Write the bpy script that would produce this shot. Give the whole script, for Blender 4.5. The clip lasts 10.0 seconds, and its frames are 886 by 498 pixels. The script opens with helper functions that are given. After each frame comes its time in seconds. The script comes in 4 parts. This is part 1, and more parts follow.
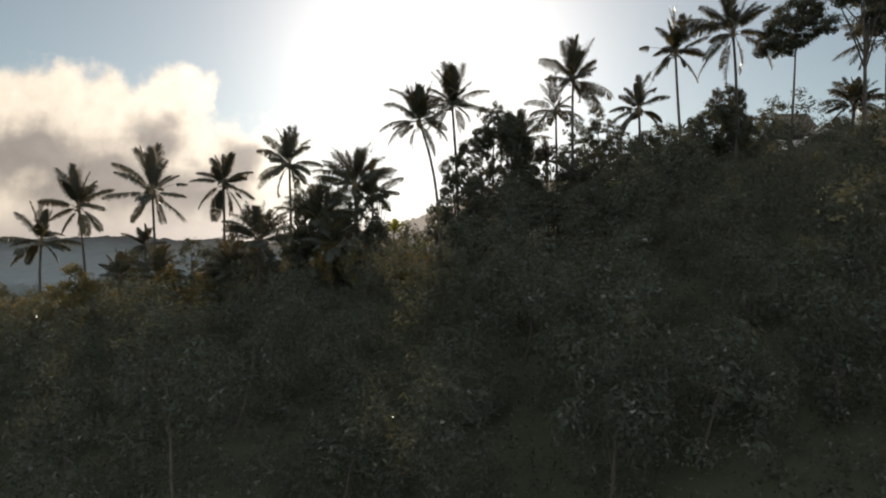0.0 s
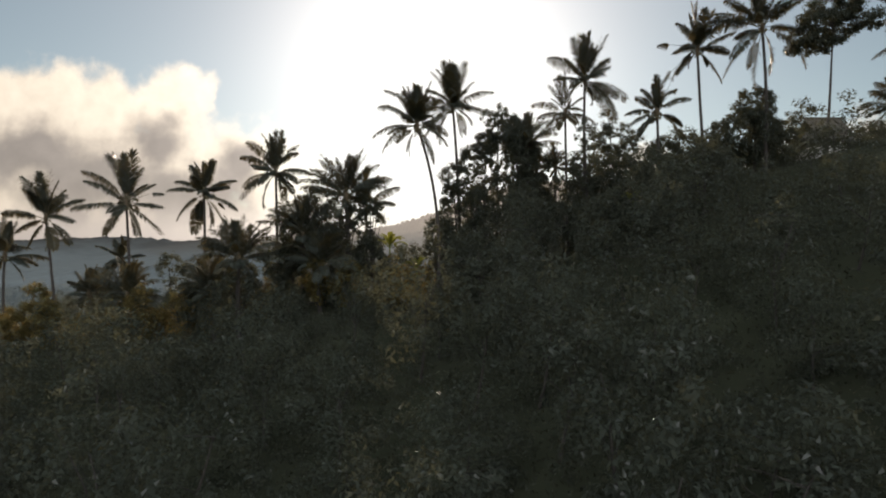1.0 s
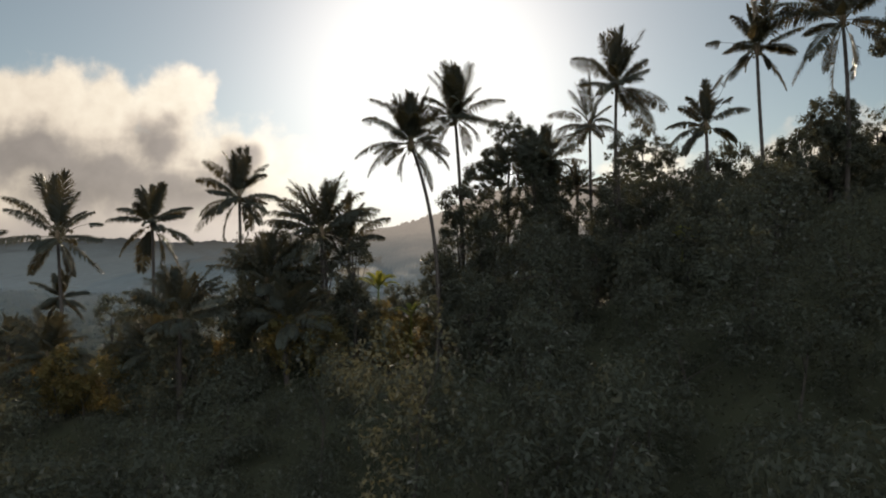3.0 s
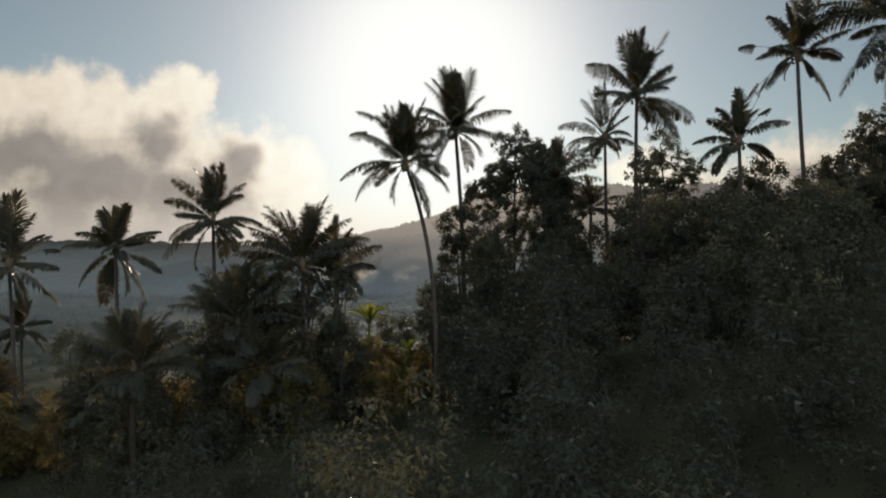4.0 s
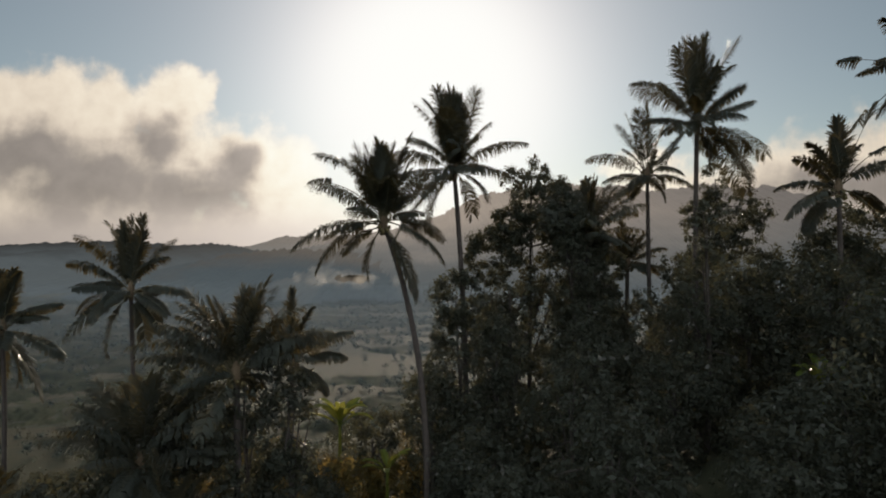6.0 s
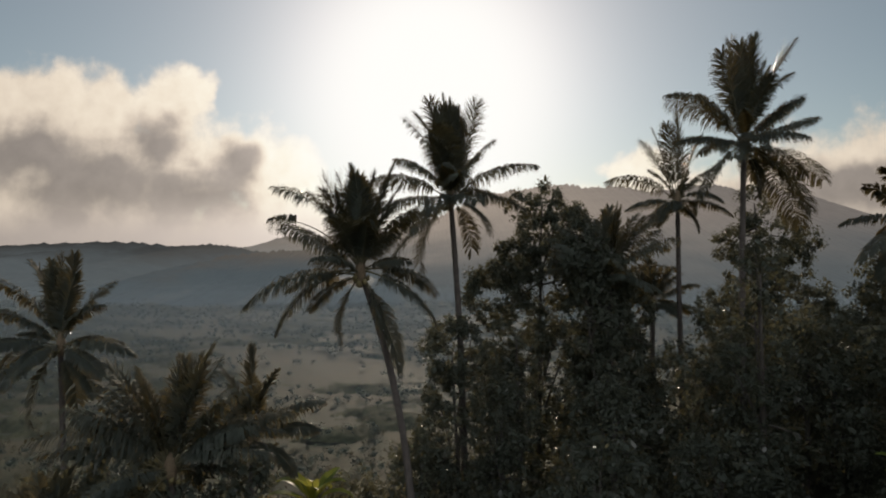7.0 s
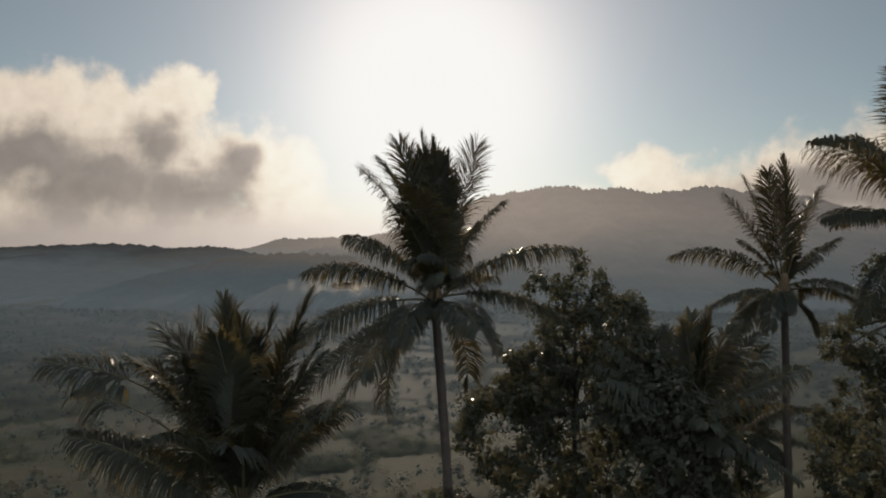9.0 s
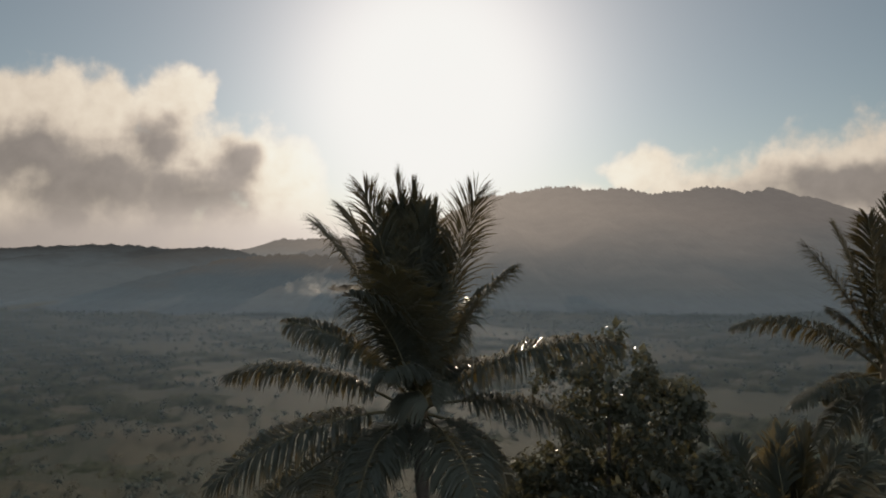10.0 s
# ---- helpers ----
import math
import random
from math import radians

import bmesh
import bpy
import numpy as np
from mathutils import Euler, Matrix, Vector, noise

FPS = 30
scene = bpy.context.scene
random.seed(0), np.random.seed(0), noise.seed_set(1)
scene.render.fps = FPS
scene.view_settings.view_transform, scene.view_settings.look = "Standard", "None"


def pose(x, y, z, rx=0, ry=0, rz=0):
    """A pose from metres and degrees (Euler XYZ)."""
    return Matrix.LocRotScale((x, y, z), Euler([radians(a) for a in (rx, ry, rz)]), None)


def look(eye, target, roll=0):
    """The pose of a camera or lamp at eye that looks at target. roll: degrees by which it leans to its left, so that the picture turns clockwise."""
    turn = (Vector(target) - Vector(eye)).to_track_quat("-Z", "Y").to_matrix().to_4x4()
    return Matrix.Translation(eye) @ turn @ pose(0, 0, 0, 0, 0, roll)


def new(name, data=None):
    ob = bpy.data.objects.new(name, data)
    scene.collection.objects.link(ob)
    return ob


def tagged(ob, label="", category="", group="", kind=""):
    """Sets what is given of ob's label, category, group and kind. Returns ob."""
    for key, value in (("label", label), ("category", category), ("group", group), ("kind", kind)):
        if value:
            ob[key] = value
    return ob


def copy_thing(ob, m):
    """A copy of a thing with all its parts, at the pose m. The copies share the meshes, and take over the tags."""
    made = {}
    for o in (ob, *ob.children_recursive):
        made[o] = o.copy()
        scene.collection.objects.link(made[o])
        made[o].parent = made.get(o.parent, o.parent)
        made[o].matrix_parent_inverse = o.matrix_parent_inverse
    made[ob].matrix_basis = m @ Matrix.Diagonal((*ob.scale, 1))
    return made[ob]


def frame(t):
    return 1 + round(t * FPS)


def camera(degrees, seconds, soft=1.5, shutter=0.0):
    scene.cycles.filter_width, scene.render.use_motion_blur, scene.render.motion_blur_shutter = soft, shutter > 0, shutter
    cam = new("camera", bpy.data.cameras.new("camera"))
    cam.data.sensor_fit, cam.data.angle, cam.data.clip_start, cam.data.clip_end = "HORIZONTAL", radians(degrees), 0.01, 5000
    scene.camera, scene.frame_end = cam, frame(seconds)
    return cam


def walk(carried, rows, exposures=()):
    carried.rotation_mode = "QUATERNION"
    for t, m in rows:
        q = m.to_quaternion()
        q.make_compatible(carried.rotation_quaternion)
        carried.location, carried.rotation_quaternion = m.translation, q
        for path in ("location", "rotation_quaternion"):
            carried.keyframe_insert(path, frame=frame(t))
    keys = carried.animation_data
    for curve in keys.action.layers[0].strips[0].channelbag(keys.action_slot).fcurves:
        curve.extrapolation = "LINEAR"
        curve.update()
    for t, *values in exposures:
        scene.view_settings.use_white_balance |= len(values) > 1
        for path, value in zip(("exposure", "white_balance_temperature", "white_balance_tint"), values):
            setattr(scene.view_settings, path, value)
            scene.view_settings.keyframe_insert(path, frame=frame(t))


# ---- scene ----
cam = camera(70.0, 10.0, soft=2.0)
ROWS = [
    (0, 0.00, 0.00, 70.00),
    (0.5, 0.00, 3.84, 71.06),
    (1, -0.00, 7.68, 72.10),
    (1.5, -0.03, 11.52, 73.15),
    (2, -0.06, 15.37, 74.26),
    (3.5, 0.03, 26.90, 78.24),
    (4, 0.10, 30.78, 79.73),
    (4.5, 0.16, 34.68, 81.25),
    (5, 0.23, 38.58, 82.74),
    (5.5, 0.35, 42.49, 84.22),
    (7, 0.90, 54.44, 88.42),
    (7.5, 1.12, 58.51, 89.85),
    (8, 1.36, 62.53, 91.20),
    (8.5, 1.56, 66.46, 92.50),
    (9, 1.74, 70.33, 93.78),
    (9.5, 1.96, 74.17, 95.05),
    (10, 2.16, 78.00, 96.32),
]
walk(cam, [(t, pose(x, y, z, 90, 0, 0)) for t, x, y, z in ROWS], exposures=[(0.0, 0.50, 7350, 15), (2.0, 0.43, 7350, 15), (4.5, 0.10, 7200, 13), (7.0, 0.10, 7350, 16), (10.0, -0.04, 7350, 16)])

# ---- world, sun ----
SUN_AZ, SUN_EL = -1.0, 14.6      # degrees from +y towards +x, and above the horizon


class Net:
    """Short hand for node trees."""

    def __init__(self, tree):
        self.t = tree
        tree.nodes.clear()

    def node(self, kind, **props):
        n = self.t.nodes.new(kind)
        for k, v in props.items():
            setattr(n, k, v)
        return n

    def put(self, socket, value):
        if isinstance(value, bpy.types.NodeSocket):
            self.t.links.new(value, socket)
        elif value is not None:
            socket.default_value = value

    def math(self, op, a, b=None, c=None, clamp=False):
        n = self.node("ShaderNodeMath", operation=op, use_clamp=clamp)
        for s, v in zip(n.inputs, (a, b, c)):
            self.put(s, v)
        return n.outputs[0]

    def mix(self, f, a, b):
        n = self.node("ShaderNodeMix", data_type="RGBA", clamp_factor=True)
        self.put(n.inputs[0], f)
        self.put(n.inputs[6], a)
        self.put(n.inputs[7], b)
        return n.outputs[2]

    def ramp(self, f, lo, hi, smooth=True):
        n = self.node("ShaderNodeMapRange", interpolation_type="SMOOTHSTEP" if smooth else "LINEAR")
        self.put(n.inputs[0], f)
        n.inputs[1].default_value, n.inputs[2].default_value = lo, hi
        return n.outputs[0]

    def noise(self, vec, scale, detail=4.0, rough=0.55, dims="3D"):
        n = self.node("ShaderNodeTexNoise", noise_dimensions=dims)
        self.put(n.inputs["Vector"], vec)
        n.inputs["Scale"].default_value, n.inputs["Detail"].default_value, n.inputs["Roughness"].default_value = scale, detail, rough
        return n.outputs["Fac"]


def rgb(r, g, b):
    return (r, g, b, 1.0)


def build_world():
    world = bpy.data.worlds.new("sky")
    scene.world = world
    world.use_nodes = True
    n = Net(world.node_tree)
    sky = n.node("ShaderNodeTexSky", sky_type="NISHITA", sun_disc=False)
    sky.sun_elevation, sky.sun_rotation = radians(SUN_EL), radians(SUN_AZ)
    sky.air_density, sky.dust_density, sky.ozone_density = 0.9, 0.0, 1.0
    veil = n.node("ShaderNodeHueSaturation")
    veil.inputs["Saturation"].default_value = 0.98
    veil.inputs["Hue"].default_value = 0.484
    n.put(veil.inputs["Color"], sky.outputs[0])
    base = n.node("ShaderNodeVectorMath", operation="SCALE")
    n.put(base.inputs[0], veil.outputs[0])
    base.inputs["Scale"].default_value = SKY_STRENGTH
    base = base.outputs[0]
    d = n.node("ShaderNodeTexCoord").outputs["Generated"]
    xyz = n.node("ShaderNodeSeparateXYZ")
    n.put(xyz.inputs[0], d)
    dx, dy, dz = xyz.outputs
    safe = n.math("MAXIMUM", dy, 0.05)
    u, v = n.math("DIVIDE", dx, safe), n.math("DIVIDE", dz, safe)
    front = n.ramp(dy, 0.05, 0.3)
    # thin high haze round the sun
    az, el = radians(SUN_AZ), radians(SUN_EL)
    dot = n.node("ShaderNodeVectorMath", operation="DOT_PRODUCT")
    n.put(dot.inputs[0], d)
    dot.inputs[1].default_value = (math.sin(az) * math.cos(el), math.cos(az) * math.cos(el), math.sin(el))
    ang = n.math("ARCCOSINE", n.math("MINIMUM", dot.outputs["Value"], 0.99999))
    glow = n.math("ADD", n.math("MULTIPLY", n.math("POWER", 2.718, n.math("MULTIPLY", n.math("MULTIPLY", ang, ang), -28.0)), GLOW_NEAR),
                  n.math("ADD", n.math("MULTIPLY", n.math("POWER", 2.718, n.math("MULTIPLY", ang, -6.0)), GLOW_NEAR * 1.15),
                         n.math("MULTIPLY", n.math("POWER", 2.718, n.math("MULTIPLY", ang, -3.1)), GLOW_WIDE)))
    g = n.node("ShaderNodeVectorMath", operation="SCALE")
    g.inputs[0].default_value = (1.0, 0.935, 0.885)
    n.put(g.inputs["Scale"], glow)
    clear = n.node("ShaderNodeVectorMath", operation="ADD")
    n.put(clear.inputs[0], base)
    n.put(clear.inputs[1], g.outputs[0])
    # cumulus banks: soft lobes broken up by noise
    uv = n.node("ShaderNodeCombineXYZ")
    n.put(uv.inputs[0], u)
    n.put(uv.inputs[1], v)
    uv = uv.outputs[0]
    curl = n.node("ShaderNodeTexNoise", noise_dimensions="2D")
    n.put(curl.inputs["Vector"], uv)
    curl.inputs["Scale"].default_value, curl.inputs["Detail"].default_value = 13.0, 3.0
    bent = n.node("ShaderNodeSeparateColor")
    n.put(bent.inputs[0], curl.outputs["Color"])
    cv_ = v
    u = n.math("ADD", u, n.math("MULTIPLY", n.math("SUBTRACT", bent.outputs[0], 0.5), 0.060))
    v = n.math("ADD", v, n.math("MULTIPLY", n.math("SUBTRACT", bent.outputs[1], 0.5), 0.060))
    warp = n.noise(uv, 10.0, 5.0, 0.55)
    fine = n.noise(uv, 30.0, 4.0, 0.55)
    lump = n.noise(uv, 14.0, 4.0, 0.55)

    def bank_of(lobes, blend):
        """The depth inside the nearest of the lobes (centre, half widths)."""
        depth = None
        for cu, cv, ru, rv in lobes:
            a = n.math("MULTIPLY", n.math("SUBTRACT", u, cu), 1 / ru)
            b = n.math("MULTIPLY", n.math("SUBTRACT", v, cv), 1 / rv)
            one = n.math("SUBTRACT", 1.0, n.math("SQRT", n.math("ADD", n.math("MULTIPLY", a, a), n.math("MULTIPLY", b, b))))
            depth = one if depth is None else n.math("SMOOTH_MAX", depth, one, blend)
        return depth

    body = bank_of([(-0.605, 0.205, 0.125, 0.100), (-0.520, 0.215, 0.060, 0.075), (-0.430, 0.215, 0.085, 0.080), (-0.394, 0.256, 0.046, 0.034),
                    (-0.68, 0.215, 0.10, 0.075), (-0.48, 0.120, 0.25, 0.115), (-0.318, 0.135, 0.075, 0.065), (-0.72, 0.12, 0.18, 0.14),
                    (-0.255, 0.095, 0.080, 0.085), (-0.57, 0.035, 0.26, 0.050), (-0.29, 0.045, 0.13, 0.050),
                    (-0.90, 0.17, 0.20, 0.14), (0.318, 0.125, 0.062, 0.045)], 0.10)
    # the long bank that climbs behind the right-hand hill
    edge = n.math("ADD", 0.100, n.math("MULTIPLY", n.math("SUBTRACT", u, 0.23), 0.26))
    bank = n.math("MULTIPLY", n.math("SUBTRACT", edge, v), 9.0)
    bank = n.math("MINIMUM", n.math("MINIMUM", bank, n.math("MULTIPLY", n.math("SUBTRACT", u, 0.20), 4.0)), 0.5)
    ruffle = n.math("ADD", n.math("MULTIPLY", n.math("SUBTRACT", warp, 0.5), 0.65), n.math("MULTIPLY", n.math("SUBTRACT", fine, 0.5), 0.62))
    dens = n.math("ADD", n.math("MAXIMUM", body, bank), ruffle)
    alpha = n.math("MULTIPLY", n.ramp(dens, -0.10, 0.42), front)
    # thick hearts, which the light from behind does not reach
    core = bank_of([(-0.565, 0.105, 0.190, 0.085), (-0.405, 0.082, 0.150, 0.065), (-0.330, 0.125, 0.058, 0.058), (-0.66, 0.150, 0.140, 0.060),
                    (-0.455, 0.165, 0.075, 0.060), (-0.60, 0.048, 0.050, 0.028), (-0.86, 0.11, 0.14, 0.10), (0.66, 0.095, 0.26, 0.055)], 0.18)
    heart = n.ramp(n.math("ADD", core, n.math("ADD", n.math("MULTIPLY", n.math("SUBTRACT", lump, 0.5), 1.5), n.math("MULTIPLY", n.math("SUBTRACT", warp, 0.5), 0.5))), -0.25, 0.74)
    near = n.math("POWER", 2.718, n.math("MULTIPLY", ang, -4.0))
    rim_c = n.node("ShaderNodeVectorMath", operation="SCALE")
    rim_c.inputs[0].default_value = (1.0, 0.93, 0.81)
    n.put(rim_c.inputs["Scale"], n.math("MULTIPLY", n.math("ADD", 0.53, n.math("MULTIPLY", near, 1.5)), n.math("ADD", 0.66, n.math("MULTIPLY", n.math("ADD", fine, lump), 0.36))))
    core_c = n.node("ShaderNodeVectorMath", operation="SCALE")
    core_c.inputs[0].default_value = (1.0, 0.94, 0.895)
    n.put(core_c.inputs["Scale"], n.math("MULTIPLY", n.math("ADD", 0.19, n.math("MULTIPLY", near, 0.52)), n.math("ADD", 0.55, n.math("MULTIPLY", n.math("ADD", lump, n.math("MULTIPLY", fine, 0.4)), 0.62))))
    cloud = n.mix(heart, rim_c.outputs[0], core_c.outputs[0])
    colour = n.mix(n.math("MULTIPLY", alpha, 0.95), clear.outputs[0], cloud)
    # cream haze low over the hills
    low = n.math("MULTIPLY", n.math("MULTIPLY", n.ramp(cv_, 0.095, 0.012), front), n.math("ADD", 0.78, n.math("MULTIPLY", warp, 0.4)))
    dusk = n.node("ShaderNodeVectorMath", operation="SCALE")
    dusk.inputs[0].default_value = (1.0, 0.955, 0.92)
    n.put(dusk.inputs["Scale"], n.math("ADD", 0.22, n.math("MULTIPLY", near, 1.7)))
    colour = n.mix(low, colour, dusk.outputs[0])
    # scattered cumulus added in the unseen sky behind, over-bright, as fill light
    rear_fill = n.math("MULTIPLY", n.ramp(n.noise(d, 3.0, 6.0, 0.6), 0.40, 0.54), n.ramp(dy, 0.15, -0.25))
    rear_fill = n.math("MULTIPLY", rear_fill, n.ramp(dz, 0.0, 0.12))
    colour = n.mix(rear_fill, colour, rgb(1.78, 1.96, 2.23))
    split = n.node("ShaderNodeSeparateColor")
    n.put(split.inputs[0], colour)
    soft = n.node("ShaderNodeCombineColor")
    for i, top in enumerate((0.86, 0.945, 0.99)):
        n.put(soft.inputs[i], n.math("SMOOTH_MIN", split.outputs[i], top, 0.42))
    colour = n.mix(front, colour, soft.outputs[0])
    bg = n.node("ShaderNodeBackground")
    n.put(bg.inputs[0], colour)
    bg.inputs[1].default_value = 1.0
    out = n.node("ShaderNodeOutputWorld")
    n.put(out.inputs[0], bg.outputs[0])


SKY_STRENGTH, GLOW_NEAR, GLOW_WIDE = 0.055, 0.51, 0.40
build_world()
sun = new("sun", bpy.data.lights.new("sun", "SUN"))
sun.data.energy, sun.data.angle, sun.data.color = 3.5, radians(0.6), (1.0, 0.90, 0.74)
_a, _e = radians(SUN_AZ), radians(SUN_EL)
sun.matrix_world = look((math.sin(_a) * math.cos(_e) * 400, math.cos(_a) * math.cos(_e) * 400, 70 + math.sin(_e) * 400), (0, 0, 70))


# ---- materials ----
def leaf_material(name, dark, light, through_c, share, rough=0.38, spec=0.3):
    m = bpy.data.materials.new(name)
    m.use_nodes = True
    n = Net(m.node_tree)
    pos = n.node("ShaderNodeNewGeometry")
    rnd = n.node("ShaderNodeObjectInfo").outputs["Random"]
    big = n.noise(pos.outputs["Position"], 0.7, 2.0)
    small = n.noise(pos.outputs["Position"], 9.0, 3.0)
    isl = pos.outputs["Random Per Island"]
    f = n.math("ADD", n.math("MULTIPLY", big, 0.5), n.math("ADD", n.math("MULTIPLY", isl, 0.35), n.math("MULTIPLY", n.math("SUBTRACT", rnd, 0.5), 0.4)))
    col = n.mix(n.ramp(f, 0.2, 0.85), dark, light)
    b = n.node("ShaderNodeBsdfPrincipled")
    n.put(b.inputs["Base Color"], col)
    waxy = n.ramp(n.math("FRACT", n.math("MULTIPLY", isl, 7.3)), 0.90, 0.93)
    dull = n.math("ADD", rough - 0.1, n.math("MULTIPLY", small, 0.3))
    n.put(b.inputs["Roughness"], n.math("ADD", dull, n.math("MULTIPLY", waxy, n.math("SUBTRACT", 0.33, dull))))
    n.put(b.inputs["Specular IOR Level"], n.math("ADD", 0.05, n.math("MULTIPLY", waxy, spec)))
    t = n.node("ShaderNodeBsdfTranslucent")
    t.inputs[0].default_value = through_c
    s = n.node("ShaderNodeMixShader")
    s.inputs[0].default_value = share
    n.put(s.inputs[1], b.outputs[0])
    n.put(s.inputs[2], t.outputs[0])
    n.put(n.node("ShaderNodeOutputMaterial").inputs[0], s.outputs[0])
    return m


def plain_material(name, a, b, scale=3.0, rough=0.85, bump=0.3, spec=0.25):
    m = bpy.data.materials.new(name)
    m.use_nodes = True
    n = Net(m.node_tree)
    pos = n.node("ShaderNodeNewGeometry").outputs["Position"]
    f = n.math("ADD", n.math("MULTIPLY", n.noise(pos, scale, 5.0), 0.6), n.math("MULTIPLY", n.noise(pos, scale * 9, 3.0), 0.4))
    p = n.node("ShaderNodeBsdfPrincipled")
    n.put(p.inputs["Base Color"], n.mix(n.ramp(f, 0.3, 0.7), a, b))
    p.inputs["Roughness"].default_value, p.inputs["Specular IOR Level"].default_value = rough, spec
    bm = n.node("ShaderNodeBump")
    bm.inputs["Strength"].default_value = bump
    n.put(bm.inputs["Height"], f)
    n.put(p.inputs["Normal"], bm.outputs[0])
    n.put(n.node("ShaderNodeOutputMaterial").inputs[0], p.outputs[0])
    return m


def ground_material():
    m = bpy.data.materials.new("ground_cover")
    m.use_nodes = True
    n = Net(m.node_tree)
    pos = n.node("ShaderNodeNewGeometry").outputs["Position"]
    sc = n.node("ShaderNodeMapping")
    sc.inputs["Scale"].default_value = (0.6, 1.0, 1.0)
    drift = n.node("ShaderNodeTexNoise")
    n.put(drift.inputs["Vector"], pos)
    drift.inputs["Scale"].default_value, drift.inputs["Detail"].default_value = 0.02, 4.0
    bend = n.node("ShaderNodeVectorMath", operation="MULTIPLY_ADD")
    n.put(bend.inputs[0], drift.outputs["Color"])
    bend.inputs[1].default_value = (55.0, 55.0, 0.0)
    n.put(bend.inputs[2], pos)
    n.put(sc.inputs[0], bend.outputs[0])
    cells = n.node("ShaderNodeTexVoronoi", feature="F1")
    cells.inputs["Scale"].default_value = 0.022
    n.put(cells.inputs["Vector"], sc.outputs[0])
    field = n.node("ShaderNodeSeparateColor")
    n.put(field.inputs[0], cells.outputs["Color"])
    large = n.noise(pos, 0.006, 4.0)
    grain = n.noise(pos, 0.35, 5.0)
    green = n.mix(grain, rgb(0.014, 0.018, 0.011), rgb(0.028, 0.032, 0.019))
    straw = n.mix(grain, rgb(0.022, 0.023, 0.013), rgb(0.044, 0.039, 0.022))
    xyz = n.node("ShaderNodeSeparateXYZ")
    n.put(xyz.inputs[0], pos)
    low = n.ramp(xyz.outputs[2], 34.0, 22.0)
    f = n.math("MULTIPLY", n.ramp(n.math("ADD", field.outputs[0], n.math("ADD", n.math("MULTIPLY", n.math("SUBTRACT", grain, 0.5), 0.7), n.math("MULTIPLY", n.math("SUBTRACT", large, 0.5), 1.2))), 0.40, 0.95), low)
    p = n.node("ShaderNodeBsdfPrincipled")
    n.put(p.inputs["Base Color"], n.mix(f, green, straw))
    p.inputs["Roughness"].default_value = 0.9
    p.inputs["Specular IOR Level"].default_value = 0.1
    n.put(n.node("ShaderNodeOutputMaterial").inputs[0], p.outputs[0])
    return m


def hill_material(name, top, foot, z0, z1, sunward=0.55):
    """Far wooded slopes, a distant backdrop: morning mist before them is painted in as emission."""
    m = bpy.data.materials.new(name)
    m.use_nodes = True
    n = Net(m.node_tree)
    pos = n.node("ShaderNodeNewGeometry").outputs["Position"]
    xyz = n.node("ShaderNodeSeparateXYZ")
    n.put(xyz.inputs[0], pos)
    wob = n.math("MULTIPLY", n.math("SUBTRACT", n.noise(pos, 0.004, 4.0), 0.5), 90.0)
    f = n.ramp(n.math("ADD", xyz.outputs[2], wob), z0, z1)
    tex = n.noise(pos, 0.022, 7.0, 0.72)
    haze_col = n.mix(f, foot, top)
    # warm sunlit haze painted in towards the sun's side, more so higher up
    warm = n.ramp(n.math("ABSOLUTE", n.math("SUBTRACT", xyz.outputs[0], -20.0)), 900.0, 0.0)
    haze_col = n.mix(n.math("MULTIPLY", n.math("MULTIPLY", warm, n.math("ADD", 0.08, n.math("MULTIPLY", f, 0.92))), sunward), haze_col, rgb(0.36, 0.325, 0.29))
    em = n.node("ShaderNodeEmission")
    n.put(em.inputs[0], haze_col)
    # the slopes glow in the haze colour; little of it is reflected light
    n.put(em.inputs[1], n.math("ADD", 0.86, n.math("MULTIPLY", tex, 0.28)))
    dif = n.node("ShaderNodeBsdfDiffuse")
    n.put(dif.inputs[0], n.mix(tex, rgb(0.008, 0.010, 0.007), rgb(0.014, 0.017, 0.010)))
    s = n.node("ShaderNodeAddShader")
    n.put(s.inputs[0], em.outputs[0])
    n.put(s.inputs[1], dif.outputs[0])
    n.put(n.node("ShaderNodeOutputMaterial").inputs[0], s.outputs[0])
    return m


def mist_material(name, amount, seed):
    m = bpy.data.materials.new(name)
    m.use_nodes = True
    n = Net(m.node_tree)
    pos = n.node("ShaderNodeNewGeometry").outputs["Position"]
    mp = n.node("ShaderNodeMapping")
    mp.inputs["Location"].default_value = (seed * 371.0, seed * 91.0, 0)
    mp.inputs["Scale"].default_value = (0.55, 1.0, 1.0)
    n.put(mp.inputs[0], pos)
    xyz = n.node("ShaderNodeSeparateXYZ")
    n.put(xyz.inputs[0], pos)
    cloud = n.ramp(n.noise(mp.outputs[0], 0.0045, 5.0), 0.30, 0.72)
    # opacity grows with distance to imitate haze, and ends before the hills
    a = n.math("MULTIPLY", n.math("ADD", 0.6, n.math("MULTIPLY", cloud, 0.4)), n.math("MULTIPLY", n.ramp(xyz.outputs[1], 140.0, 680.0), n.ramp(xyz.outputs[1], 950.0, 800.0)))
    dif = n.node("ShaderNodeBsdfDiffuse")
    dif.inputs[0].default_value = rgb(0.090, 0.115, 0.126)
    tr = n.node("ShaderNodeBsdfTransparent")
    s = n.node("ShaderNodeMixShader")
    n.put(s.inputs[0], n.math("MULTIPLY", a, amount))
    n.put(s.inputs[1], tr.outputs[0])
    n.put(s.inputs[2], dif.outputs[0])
    n.put(n.node("ShaderNodeOutputMaterial").inputs[0], s.outputs[0])
    return m


